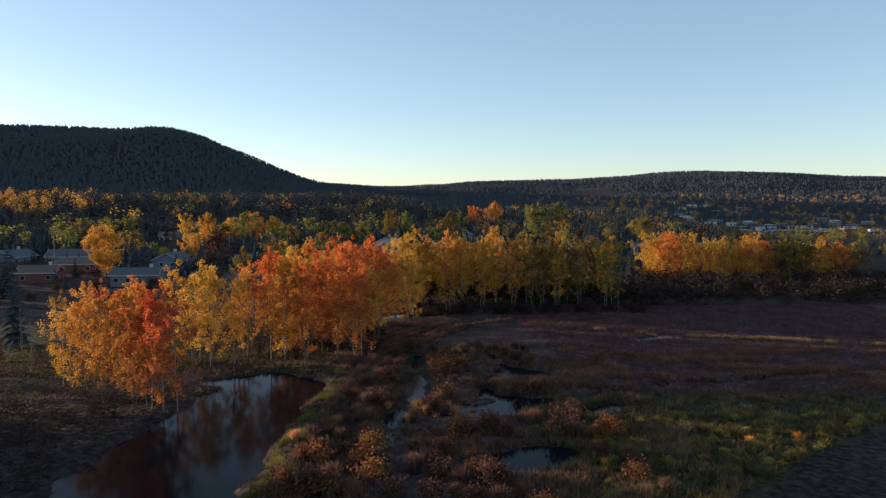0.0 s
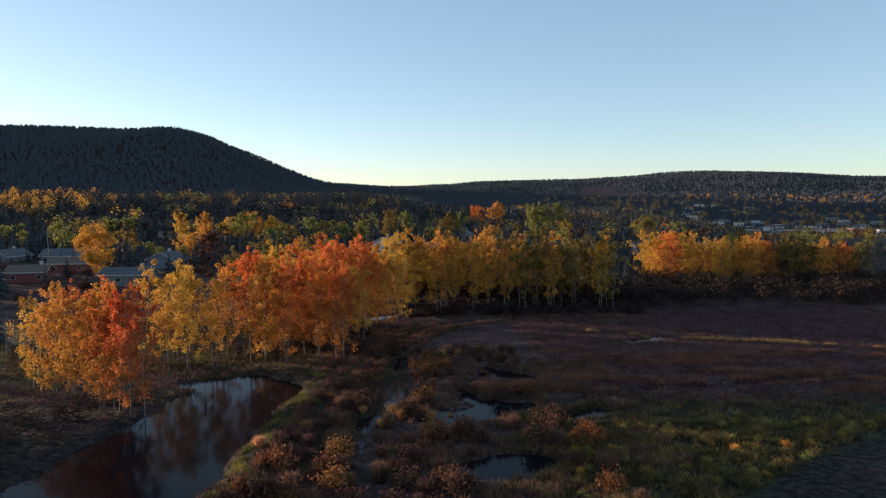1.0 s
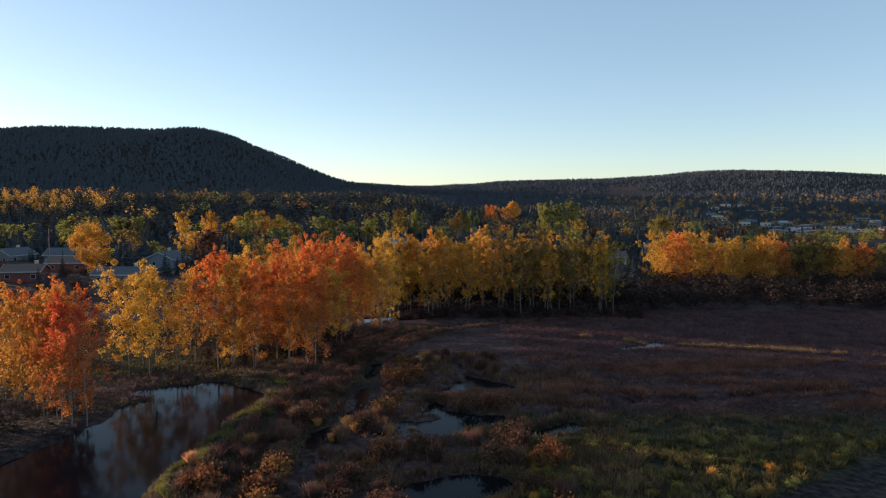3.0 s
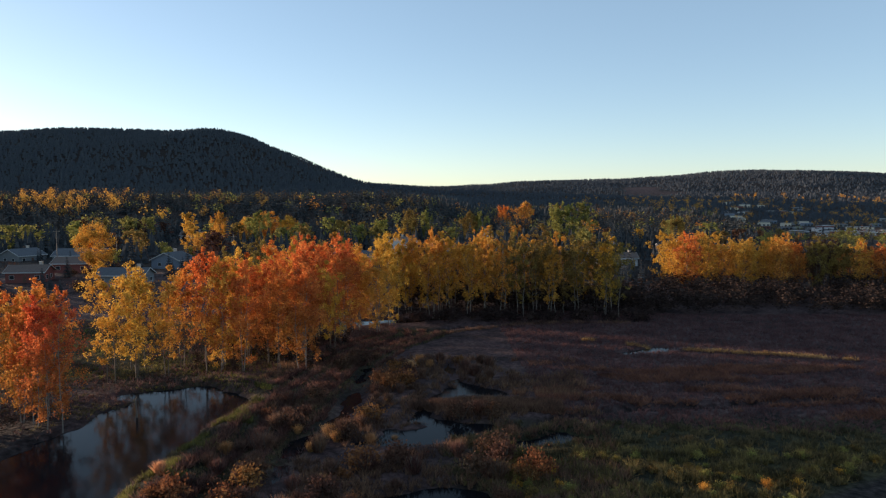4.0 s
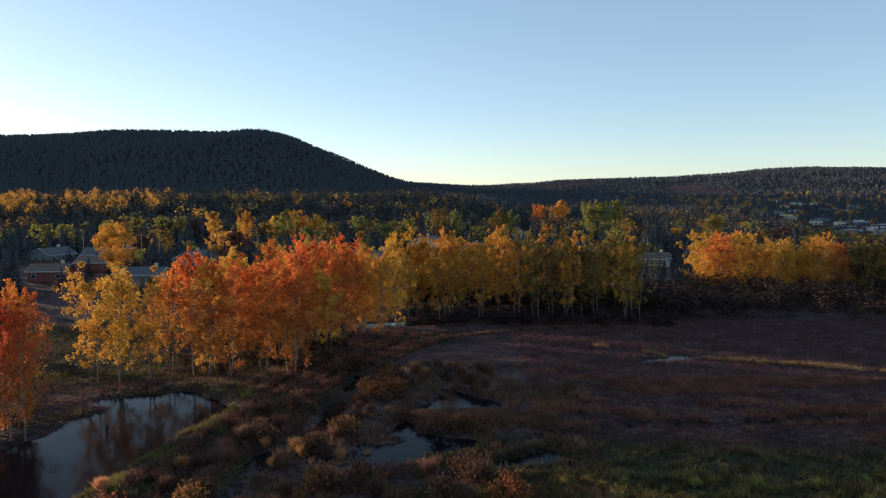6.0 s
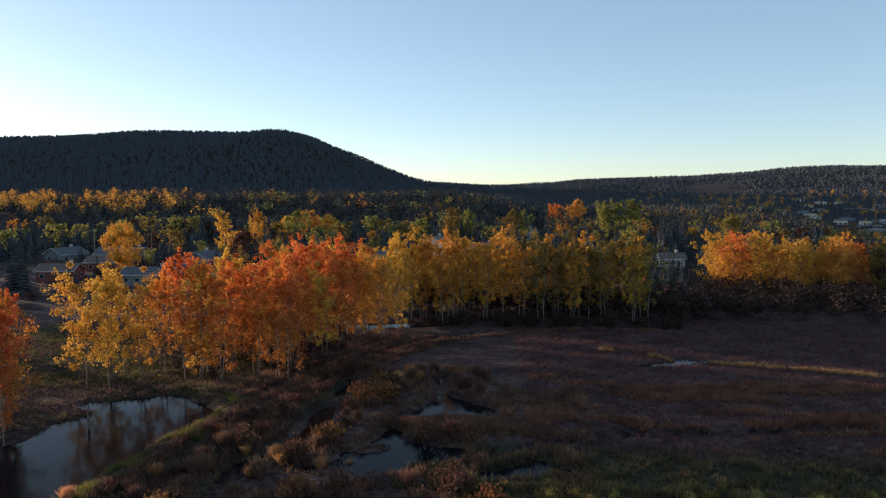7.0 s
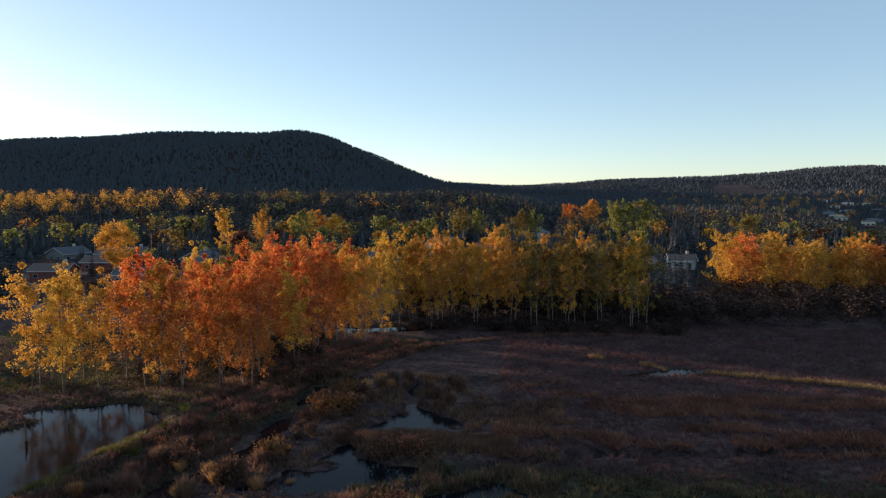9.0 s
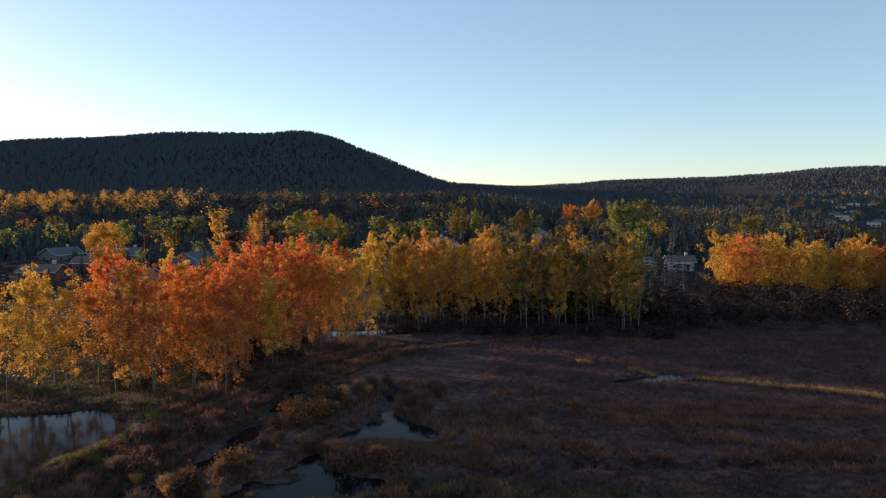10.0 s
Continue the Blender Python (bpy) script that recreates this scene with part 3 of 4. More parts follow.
for k in range(190):
    x, y = rng_place.uniform(15, 58), rng_place.uniform(66, 92.5)
    if (x - 40) * 0.62 - (y - 73.7) * 0.785 < -0.6 and dry(x, y) and y < 88.5 + 0.1 * (x - 18) + 2 * math.sin(x * 0.5):
        shrub(x, y, rng_place.uniform(0.3, 0.8), ("olive", "green", "olive", "green", "yellow")[k % 5], "low yellow-green meadow bush", "meadow bushes", 0.9)
# ---- grass ----
def stamp(template_v, template_f, x, y, z, size, turn, tall=None):
    """One mesh out of many copies of a small template."""
    n, k = len(x), len(template_v)
    c, s = np.cos(turn)[:, None], np.sin(turn)[:, None]
    tv = np.asarray(template_v, float)
    size = np.asarray(size)[:, None]
    tall = size if tall is None else np.asarray(tall)[:, None]
    vx = (tv[None, :, 0] * c - tv[None, :, 1] * s) * size + np.asarray(x)[:, None]
    vy = (tv[None, :, 0] * s + tv[None, :, 1] * c) * size + np.asarray(y)[:, None]
    vz = tv[None, :, 2] * tall + np.asarray(z)[:, None]
    verts = np.stack([vx, vy, vz], 2).reshape(-1, 3)
    faces = (np.asarray(template_f)[None] + (np.arange(n) * k)[:, None, None]).reshape(-1, len(template_f[0]))
    return verts, faces


def grass(name, count, box, size, material, label, keep, seed, blades=6, wet=False):
    rng = np.random.default_rng(seed)
    x, y = rng.uniform(box[0], box[1], count), rng.uniform(box[2], box[3], count)
    ok = keep(x, y, rng.random(count)) & ((any_near(x, y) > 0.1) | wet)
    x, y = x[ok], y[ok]
    v, f = stamp(*tuft_template(seed, blades), x, y, land(x, y), size * rng.uniform(0.6, 1.4, len(x)), rng.uniform(0, 6.28, len(x)))
    tagged(mesh_object(name, v, f, material), label, "grass", kind="stuff")


def clumpy(x, y, scale, cut):
    return wobble(x, y, scale, 0.5) + wobble(x + 31, y - 17, scale * 0.37, 0.35) > cut


grass("russet_meadow_grass", 36000, (8, 115, 98, 186), 0.55, FIELD_GRASS, "russet autumn meadow grass", lambda x, y, r: (x > 24 - 0.1 * (y - 98)) & (shore(x, y, DITCH_INNER) > 0.9) & (shore(x, y, DITCH_EDGE) > 0.8), 11)
grass("marsh_reeds", 17000, (-20, 30, 60, 134), 0.8, REED, "dry straw-coloured reeds round the ponds", lambda x, y, r: (shore(x, y, RIVER) > 4) & (any_near(x, y + 1.2) > 0.4) & (shore(x, y, STREAM) > 1.5) & (any_near(x, y + 2.4) > -0.3) & (clumpy(x, y, 4.0, 0.15) | (any_near(x, y) < 1.8)), 12)
grass("green_meadow_grass", 34000, (10, 62, 56, 100), 0.6, GREEN_GRASS, "tussocky yellow-green meadow grass", lambda x, y, r: ((x - 40) * 0.62 - (y - 73.7) * 0.785 < 0) & (clumpy(x, y, 1.0, 0.3) | (r < 0.10)), 13)
grass("river_bank_grass", 20000, (-80, -16, 60, 168), 0.5, GREEN_GRASS, "rough green and straw grass on the river banks", lambda x, y, r: clumpy(x, y, 5.0, -0.1) & ((y > 96) | (x > -34) | (r < 0.15)), 14)
grass("tall_reed_belt", 4200, (5, 25, 103.5, 107.5), 0.95, REED, "belt of tall brown reeds before a pond", lambda x, y, r: (any_near(x, y) > -0.4) & (y > 104 + wobble(x, y, 2, 0.5)), 19, 6, True)
grass("pond_tussocks", 30000, (2, 30, 68, 120), 0.45, REED, "small dead grass tussocks standing in the ponds", lambda x, y, r: (any_near(x, y) < 0.8) & (wobble(x, y, 0.75, 0.5) + wobble(x, y, 0.33, 0.3) > 0.6), 18, 6, True)
# crest grass takes the green with sunlight already in its colour
grass("bank_crest_grass", 20000, (-22, -9, 62, 114), 0.5, FRESH_GRASS, "green grass along the river bank crest, brightened as if sunlit", lambda x, y, r: (shore(x, y, RIVER) > 0.8) & (shore(x, y, RIVER) < 4.0 + wobble(x, y, 2, 1.2)) & (x > -26) & clumpy(x, y, 1.6, 0.15), 17)
grass("lawn_grass", 14000, (-85, -20, 110, 166), 0.4, FRESH_GRASS, "green grass below the golden aspens", lambda x, y, r: clumpy(x, y * 2.2, 6.0, -0.25), 24)
grass("dry_bank_grass", 16000, (-80, -5, 60, 175), 0.6, FIELD_GRASS, "brown dead grass below the aspens", lambda x, y, r: ~clumpy(x, y, 5.0, 0.1) & ((y > 96) | (x > -34) | (r < 0.15)), 15)
grass("tall_russet_grass", 16000, (22, 110, 103, 132), 0.8, RUSSET_TALL, "bands of taller russet grass in the meadow", lambda x, y, r: clumpy(x * 0.45, y, 3.2, 0.2) & (shore(x, y, DITCH_EDGE) > 1), 20)
# blond grass whose pale colour also stands for the sunbeam along this line
BLOND = [(34, 152, 0), (41, 148.5, 0), (48, 145, 0), (64, 141, 0), (79, 137, 0), (95, 131, 0), (120, 121, 0)]
grass("blond_grass_strip", 60000, (32, 120, 118, 153), 0.7, SUNLIT_STRAW, "strip of tall blond grass across the meadow, brightened like a sunbeam", lambda x, y, r: shore(x, y, BLOND) + wobble(x, y, 2.5, 0.2) + wobble(x, y, 0.7, 0.12) < 0.18 + 0.004 * (x - 34), 16)

grass("pale_arc_grass", 16000, (-8, 48, 136, 173), 0.7, REED, "curved rim of pale dry grass beside a ditch", lambda x, y, r: shore(x, y, PALE_ARC) + wobble(x, y, 3, 0.3) < 0.6, 22)

grass("meadow_forbs", 5200, (13, 60, 58, 93), 0.8, FORB, "yellow-green leafy weeds filling the near meadow", lambda x, y, r: ((x - 40) * 0.62 - (y - 73.7) * 0.785 < -0.4) & (y < 89.5 + 0.1 * (x - 18) + 2 * np.sin(x * 0.5)) & clumpy(x, y, 1.3, 0.0), 23, 16)

grass("marsh_grass_rows", 30000, (-24, 6, 70, 160), 0.75, REED, "curving rows of brown marsh grass along the bank", lambda x, y, r: (shore(x, y, MARSH_ROWS) < 7) & (shore(x, y, RIVER) > 3.5) & (np.sin(shore(x + 12, y, MARSH_ROWS) * 2.1 + wobble(x, y, 9, 0.5)) > 0.35) & (shore(x, y, STREAM) > 1.2), 25)
grass("marsh_green_rows", 16000, (-24, 6, 70, 160), 0.4, GREEN_GRASS, "low green grass between the marsh rows", lambda x, y, r: (shore(x, y, MARSH_ROWS) < 7) & (shore(x, y, RIVER) > 3.5) & (np.sin(shore(x + 12, y, MARSH_ROWS) * 2.1 + wobble(x, y, 9, 0.5)) < 0.2), 26)

# ---- woods ----
def spire_template(sprays, seed):
    """A dense spruce out of many drooping needle sprays."""
    rng = np.random.default_rng(seed)
    g = rng.random(sprays) ** 1.2
    ang = rng.uniform(0, 6.28, sprays)
    r = 0.19 * (1 - g) ** 0.8 * rng.uniform(0.45, 1.1, sprays) + 0.004
    c = np.stack([r * np.cos(ang), r * np.sin(ang), 0.06 + 0.93 * g], 1)
    v, f = leaf_quads(c, (0.125 - 0.085 * g) * rng.uniform(0.7, 1.3, sprays), rng)
    return v.tolist(), f.tolist()


def cone_template(tiers, sides, seed):
    rng = np.random.default_rng(seed)
    v, f = [], []
    for t in range(tiers):
        z0, z1 = t / tiers * 0.85 + 0.05, min(t / tiers * 0.85 + 0.05 + 1.5 / tiers, 1.0)
        r = 0.17 * (1 - t / tiers * 0.85)
        i = len(v)
        for k in range(sides):
            ang = 2 * math.pi * (k + rng.random() * 0.5) / sides
            rr = r * rng.uniform(0.75, 1.2)
            v.append((rr * math.cos(ang), rr * math.sin(ang), z0 - rng.random() * 0.05))
        v.append((0, 0, z1 if t < tiers - 1 else 1.0))
        f += [(i + k, i + (k + 1) % sides, i + sides) for k in range(sides)]
    return v, f


def bush_template(leaves, seed, slim=1.0, leaf=0.085):
    rng = np.random.default_rng(seed)
    tops = rng.normal(size=(9, 3)) * np.array([0.17, 0.17, 0.16]) + np.array([0, 0, 0.58])
    c = tops[rng.integers(0, 9, leaves)] + rng.normal(size=(leaves, 3)) * np.array([0.09, 0.09, 0.11])
    c[:, :2] *= slim
    c[:, 2] = np.clip(c[:, 2], 0.05, 1.0)
    v, f = leaf_quads(c, leaf * rng.uniform(0.6, 1.5, leaves), rng)
    return v.tolist(), f.tolist()


def wood(name, x, y, height, template, material, label, wide=1.0, seed=0):
    rng = np.random.default_rng(seed)
    n = len(x)
    h = height * rng.uniform(0.65, 1.25, n)
    v, f = stamp(*template, x, y, land(x, y) - 0.2, h * wide * rng.uniform(0.8, 1.25, n), rng.uniform(0, 6.28, n), h)
    tagged(mesh_object(name, v, f, material), label, "woods", kind="stuff")


def in_town(x, y):
    return (x > 0.24 * y) & (x < 0.70 * y) & (y > 800) & (y < 1900) & (wobble(x, y, 60, 0.5) > -0.75)


def scatter(n, y0, y1, spread, seed, power=1.0):
    rng = np.random.default_rng(seed)
    y = y0 + (y1 - y0) * rng.random(n) ** power
    x = rng.uniform(-1, 1, n) * (spread * y + 60)
    x = np.where(x < 0, x * 1.35, x)
    return x, y


x, y = scatter(9500, 400, 1500, 0.72, 21, 0.9)
ok = ~in_town(x, y) & ~((x > 0.40 * y) & (y < 700))
for k in range(3):
    sel = ok & (np.arange(len(x)) % 3 == k)
    close, beyond = sel & (y < 780), sel & (y >= 780)
    wood("valley_spruce_wood", x[close], y[close], 12, spire_template(80, 60 + k), NEEDLE, "dark spruce wood across the valley", 1.5, 30 + k)
    wood("valley_spruce_wood", x[beyond], y[beyond], 12, cone_template(4, 5, k), NEEDLE, "dark spruce wood farther down the valley", 1.5, 33 + k)
for k, (c, n) in enumerate((("green", 420), ("olive", 420), ("gold", 50), ("orange", 45), ("brown", 320))):
    x, y = scatter(n, 430, 1400, 0.72, 40 + k, 1.0)
    ok = (~in_town(x, y) | (np.arange(n) % 4 == 0)) & ~((x > 0.40 * y) & (y < 560))
    wood("valley_broadleaf_wood", x[ok], y[ok], 12, bush_template(75, k, leaf=0.07), LEAF[c], "%s broadleaf trees among dark spruces" % c, 1.25, 50 + k)
rng = np.random.default_rng(70)
x, y = rng.uniform(-700, -262, 220), rng.uniform(520, 650, 220)
ok = x < -0.49 * y - 12
x, y = x[ok], y[ok]
wood("golden_ridge_wood", x, y, 12.5, bush_template(150, 9, leaf=0.06), LEAF["gold"], "sunlit golden birches along the rise", 0.9, 71)
x, y = rng.uniform(250, 1400, 380), rng.uniform(1300, 2300, 380)
wood("golden_slope_wood", x, y, 13, bush_template(60, 10), LEAF["gold"], "golden birches on the far slope", 1.2, 72)
# hill and ridge woods carry the haze in their needle colour
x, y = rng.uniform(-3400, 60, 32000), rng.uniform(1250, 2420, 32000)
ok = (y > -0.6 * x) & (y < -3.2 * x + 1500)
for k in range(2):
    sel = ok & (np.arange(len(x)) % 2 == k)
    wood("hill_spruce_wood", x[sel], y[sel], 12.5, cone_template(2, 4, 20 + k), HAZY_NEEDLE, "dense dark spruce forest covering the hill", 2.4, 73 + k)
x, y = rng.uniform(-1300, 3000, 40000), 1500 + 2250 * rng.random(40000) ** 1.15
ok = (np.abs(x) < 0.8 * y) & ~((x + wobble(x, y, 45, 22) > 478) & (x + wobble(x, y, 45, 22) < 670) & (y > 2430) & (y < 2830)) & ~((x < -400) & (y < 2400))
wood("ridge_spruce_wood", x[ok], y[ok], 9, cone_template(2, 4, 25), HAZY_NEEDLE, "spruce forest on the far ridge", 2.6, 76)

rng = np.random.default_rng(80)
x, y = rng.uniform(44, 190, 420), rng.uniform(187, 236, 420)
ok = (x > 66) | (y < 202)
wood("thicket", x[ok], y[ok], 5.0, bush_template(190, 31, leaf=0.06), SHADED_TWIG, "dense brown thicket beyond the meadow, darkened for shade", 1.5, 81)
x = rng.uniform(-6, 54, 90)
y = 170 + 0.1 * x + rng.uniform(-1.5, 16, 90) * rng.random(90)
wood("poplar_undergrowth", x, y, 3.0, bush_template(150, 32), SHADED_TWIG, "brown undergrowth below the poplars, darkened for shade", 1.4, 82)
# bushes added to darken the bright gaps between the trunks
x, y = rng.uniform(-8, 60, 170), rng.uniform(184, 215, 170)
wood("poplar_undergrowth", x, y, 6.5, bush_template(110, 38), SHADED_TWIG, "dark bushes added behind the poplars to darken the gaps", 1.3, 92)
x, y = rng.uniform(-34, -12, 60), rng.uniform(120, 160, 60)
ok = any_near(x, y) > 1
wood("aspen_undergrowth", x[ok], y[ok], 2.4, bush_template(150, 33), SHADED_TWIG, "brown undergrowth below the aspens", 1.4, 83)
# bushes added only to darken the far bank
x, y = rng.uniform(-80, -41, 260), rng.uniform(52, 93, 260)
ok = any_near(x, y) > 1.2
wood("river_thicket", x[ok], y[ok], 2.0, bush_template(120, 39, leaf=0.07), SHADED_TWIG, "low dark thicket added to darken the river's far bank", 1.8, 93)
for k, c in enumerate(("brown", "olive", "orange", "green")):
    y = rng.uniform(600, 1000, 60)
    x = y * rng.uniform(0.36, 0.68, 60)
    wood("town_trees", x, y, 8, bush_template(80, 34 + k), LEAF[c], "%s street trees before the town" % c, 1.2, 84 + k)

# ---- houses ----
WALLS = {
    "white": surface("white_siding", (0.50, 0.50, 0.49), (0.60, 0.60, 0.58), 0.8, 0.7, 0.2),
    "grey": surface("grey_siding", (0.13, 0.145, 0.15), (0.19, 0.20, 0.205), 0.8, 0.7, 0.2),
    "cream": surface("cream_siding", (0.58, 0.52, 0.40), (0.66, 0.60, 0.48), 0.8, 0.7, 0.2),
    "red": surface("dark_red_siding", (0.16, 0.045, 0.04), (0.22, 0.07, 0.055), 0.8, 0.7, 0.2),
    "blue": surface("blue_siding", (0.12, 0.16, 0.21), (0.17, 0.21, 0.26), 0.8, 0.7, 0.2),
}
ROOFS = {
    "slate": surface("slate_grey_shingles", (0.05, 0.056, 0.066), (0.085, 0.092, 0.105), 0.9, 0.75, 0.5, 6),
    "brown": surface("brown_shingles", (0.09, 0.06, 0.05), (0.14, 0.10, 0.08), 0.9, 0.8, 0.5, 6),
    "pale": surface("pale_grey_shingles", (0.28, 0.28, 0.29), (0.36, 0.36, 0.36), 0.9, 0.6, 0.4, 6),
    "rust": surface("rust_red_roofing", (0.30, 0.09, 0.06), (0.38, 0.13, 0.09), 0.9, 0.7, 0.3, 6),
}
TRIM = surface("white_trim", (0.38, 0.38, 0.37), (0.50, 0.50, 0.48), 2, 0.5, 0.1)
BRICK = surface("chimney_brick", (0.42, 0.36, 0.30), (0.52, 0.46, 0.38), 3, 0.85, 0.4)
DOORPAINT = surface("door_paint", (0.10, 0.05, 0.03), (0.14, 0.07, 0.045), 2, 0.5, 0.1)
METAL = surface("weathered_metal", (0.30, 0.31, 0.32), (0.40, 0.41, 0.42), 2, 0.4, 0.1, 20, 0.8)
WOODPOLE = surface("weathered_wood", (0.16, 0.12, 0.09), (0.24, 0.19, 0.15), 2, 0.85, 0.4)
ASPHALT = surface("asphalt", (0.045, 0.045, 0.047), (0.065, 0.065, 0.066), 0.4, 0.85, 0.4, 9)
gm, gn, gl = nodes_of("window_glass")
gb = gn["Principled BSDF"]
gb.inputs["Base Color"].default_value, gb.inputs["Roughness"].default_value = (0.03, 0.035, 0.04, 1), 0.06
GLASS = gm


def box(bm, x0, x1, y0, y1, z0, z1):
    vs = [bm.verts.new(p) for p in ((x0, y0, z0), (x1, y0, z0), (x1, y1, z0), (x0, y1, z0), (x0, y0, z1), (x1, y0, z1), (x1, y1, z1), (x0, y1, z1))]
    for f in ((0, 3, 2, 1), (4, 5, 6, 7), (0, 1, 5, 4), (1, 2, 6, 5), (2, 3, 7, 6), (3, 0, 4, 7)):
        bm.faces.new([vs[k] for k in f])


def part(name, bm, material, parent, label=""):
    me = bpy.data.meshes.new(name)
    bm.to_mesh(me)
    bm.free()
    me.materials.append(material)
    ob = new(name, me)
    ob.parent = parent
    return tagged(ob, label)


def boxed(name, dims, material, parent, label=""):
    bm = bmesh.new()
    box(bm, *dims)
    return part(name, bm, material, parent, label)


def window(parent, x, y, z, w, h, facing):
    """A framed window on a wall: facing 'y' on the front or back, 'x' on an end."""
    t = 0.06
    bm = bmesh.new()
    f = 0.09
    for a0, a1, b0, b1 in ((-w / 2 - f, w / 2 + f, -h / 2 - f, -h / 2), (-w / 2 - f, w / 2 + f, h / 2, h / 2 + f), (-w / 2 - f, -w / 2, -h / 2, h / 2), (w / 2, w / 2 + f, -h / 2, h / 2)):
        if facing == "y":
            box(bm, x + a0, x + a1, y - t, y + t, z + b0, z + b1)
        else:
            box(bm, x - t, x + t, y + a0, y + a1, z + b0, z + b1)
    win = part("window", bm, TRIM, parent, "white-framed window")
    dims = (x - w / 2, x + w / 2, y - 0.03, y + 0.03, z - h / 2, z + h / 2) if facing == "y" else (x - 0.03, x + 0.03, y - w / 2, y + w / 2, z - h / 2, z + h / 2)
    boxed("pane", dims, GLASS, win)


def house(x, y, turn, w, d, storeys, wall, roof, label, pitch=0.45, chimney=True, porch=False, group="houses behind the trees", sink=0.0):
    """A gabled house, ridge along its local x, with eaves, fascia boards, windows, door and chimney."""
    ob = new("house")
    ob.matrix_world = pose(x, y, land_at(x, y) - 0.1 - sink, 0, 0, turn)
    h, rise, over = 2.7 * storeys + 0.5, pitch * d / 2, 0.55
    bm = bmesh.new()
    ring = [(-w / 2, -d / 2), (w / 2, -d / 2), (w / 2, d / 2), (-w / 2, d / 2)]
    lo, hi = [bm.verts.new((*p, -0.4)) for p in ring], [bm.verts.new((*p, h)) for p in ring]
    apex = [bm.verts.new((-w / 2, 0, h + rise)), bm.verts.new((w / 2, 0, h + rise))]
    for k in range(4):
        bm.faces.new((lo[k], lo[(k + 1) % 4], hi[(k + 1) % 4], hi[k]))
    bm.faces.new((hi[0], hi[3], apex[0]))
    bm.faces.new((hi[1], apex[1], hi[2]))
    part("wall", bm, WALLS[wall], ob)
    bm = bmesh.new()
    ex, ey, th = w / 2 + over, d / 2 + over, 0.18
    ez = h - pitch * over + 0.03
    top = h + rise + 0.03
    for s in (-1, 1):
        q = [(-ex, s * ey, ez), (ex, s * ey, ez), (ex, 0, top), (-ex, 0, top)]
        a = [bm.verts.new(p) for p in q]
        b = [bm.verts.new((p[0], p[1], p[2] + th)) for p in q]
        bm.faces.new(a)
        bm.faces.new(b)
        for k in range(4):
            bm.faces.new((a[k], a[(k + 1) % 4], b[(k + 1) % 4], b[k]))
    bmesh.ops.recalc_face_normals(bm, faces=bm.faces)
    shell = part("roof", bm, ROOFS[roof], ob)
    for s in (-1, 1):
        boxed("fascia", (-ex - 0.02, ex + 0.02, s * ey - 0.03 + 0.04 * s, s * ey + 0.03 + 0.04 * s, ez - 0.1, ez + th + 0.02), TRIM, shell, "white fascia board")
        bm = bmesh.new()
        for side in (-1, 1):
            q = [(s * (ex + 0.03), side * ey, ez - 0.08), (s * (ex + 0.03), 0, top - 0.08), (s * (ex + 0.03), 0, top + th + 0.03), (s * (ex + 0.03), side * ey, ez + th + 0.03)]
            a = [bm.verts.new(p) for p in q]
            b = [bm.verts.new((p[0] + 0.05 * s, p[1], p[2])) for p in q]
            bm.faces.new(a)
            bm.faces.new(b)
            for k in range(4):
                bm.faces.new((a[k], a[(k + 1) % 4], b[(k + 1) % 4], b[k]))
        part("bargeboard", bm, TRIM, shell, "white gable board")
    for fl in range(int(storeys)):
        z = 1.6 + 2.7 * fl
        count = max(int(w // 3.2), 2)
        for k in range(count):
            wx = -w / 2 + w * (k + 0.5) / count
            if not (fl == 0 and k == count // 2):
                window(ob, wx, -d / 2, z, 1.3, 1.1, "y")
            window(ob, wx, d / 2, z, 1.3, 1.1, "y")
        for s in (-1, 1):
            window(ob, s * w / 2, d * 0.2, z, 1.2, 1.1, "x")
            window(ob, s * w / 2, -d * 0.2, z, 1.2, 1.1, "x")
    dx = -w / 2 + w * (max(int(w // 3.2), 2) // 2 + 0.5) / max(int(w // 3.2), 2)
    door = boxed("door", (dx - 0.5, dx + 0.5, -d / 2 - 0.05, -d / 2 + 0.05, 0.1, 2.15), DOORPAINT, ob, "dark painted door")
    boxed("door_handle", (dx + 0.34, dx + 0.40, -d / 2 - 0.1, -d / 2 - 0.05, 1.0, 1.12), METAL, door)
    if chimney:
        bm = bmesh.new()
        cx = w * 0.27
        box(bm, cx - 0.45, cx + 0.45, 0.5, 1.3, h, h + rise + 1.0)
        box(bm, cx - 0.52, cx + 0.52, 0.43, 1.37, h + rise + 1.0, h + rise + 1.15)
        part("chimney", bm, BRICK, ob, "pale brick chimney")
    if porch:
        bm = bmesh.new()
        box(bm, -w * 0.3, w * 0.3, -d / 2 - 2.4, -d / 2 - 0.06, 2.6, 2.78)
        part("porch_roof", bm, TRIM, ob, "white porch roof")
        for s in (-1, 0, 1):
            boxed("porch_post", (s * w * 0.28 - 0.07, s * w * 0.28 + 0.07, -d / 2 - 2.3, -d / 2 - 2.16, -0.3, 2.6), TRIM, ob)
    return tagged(ob, label, "house", group)


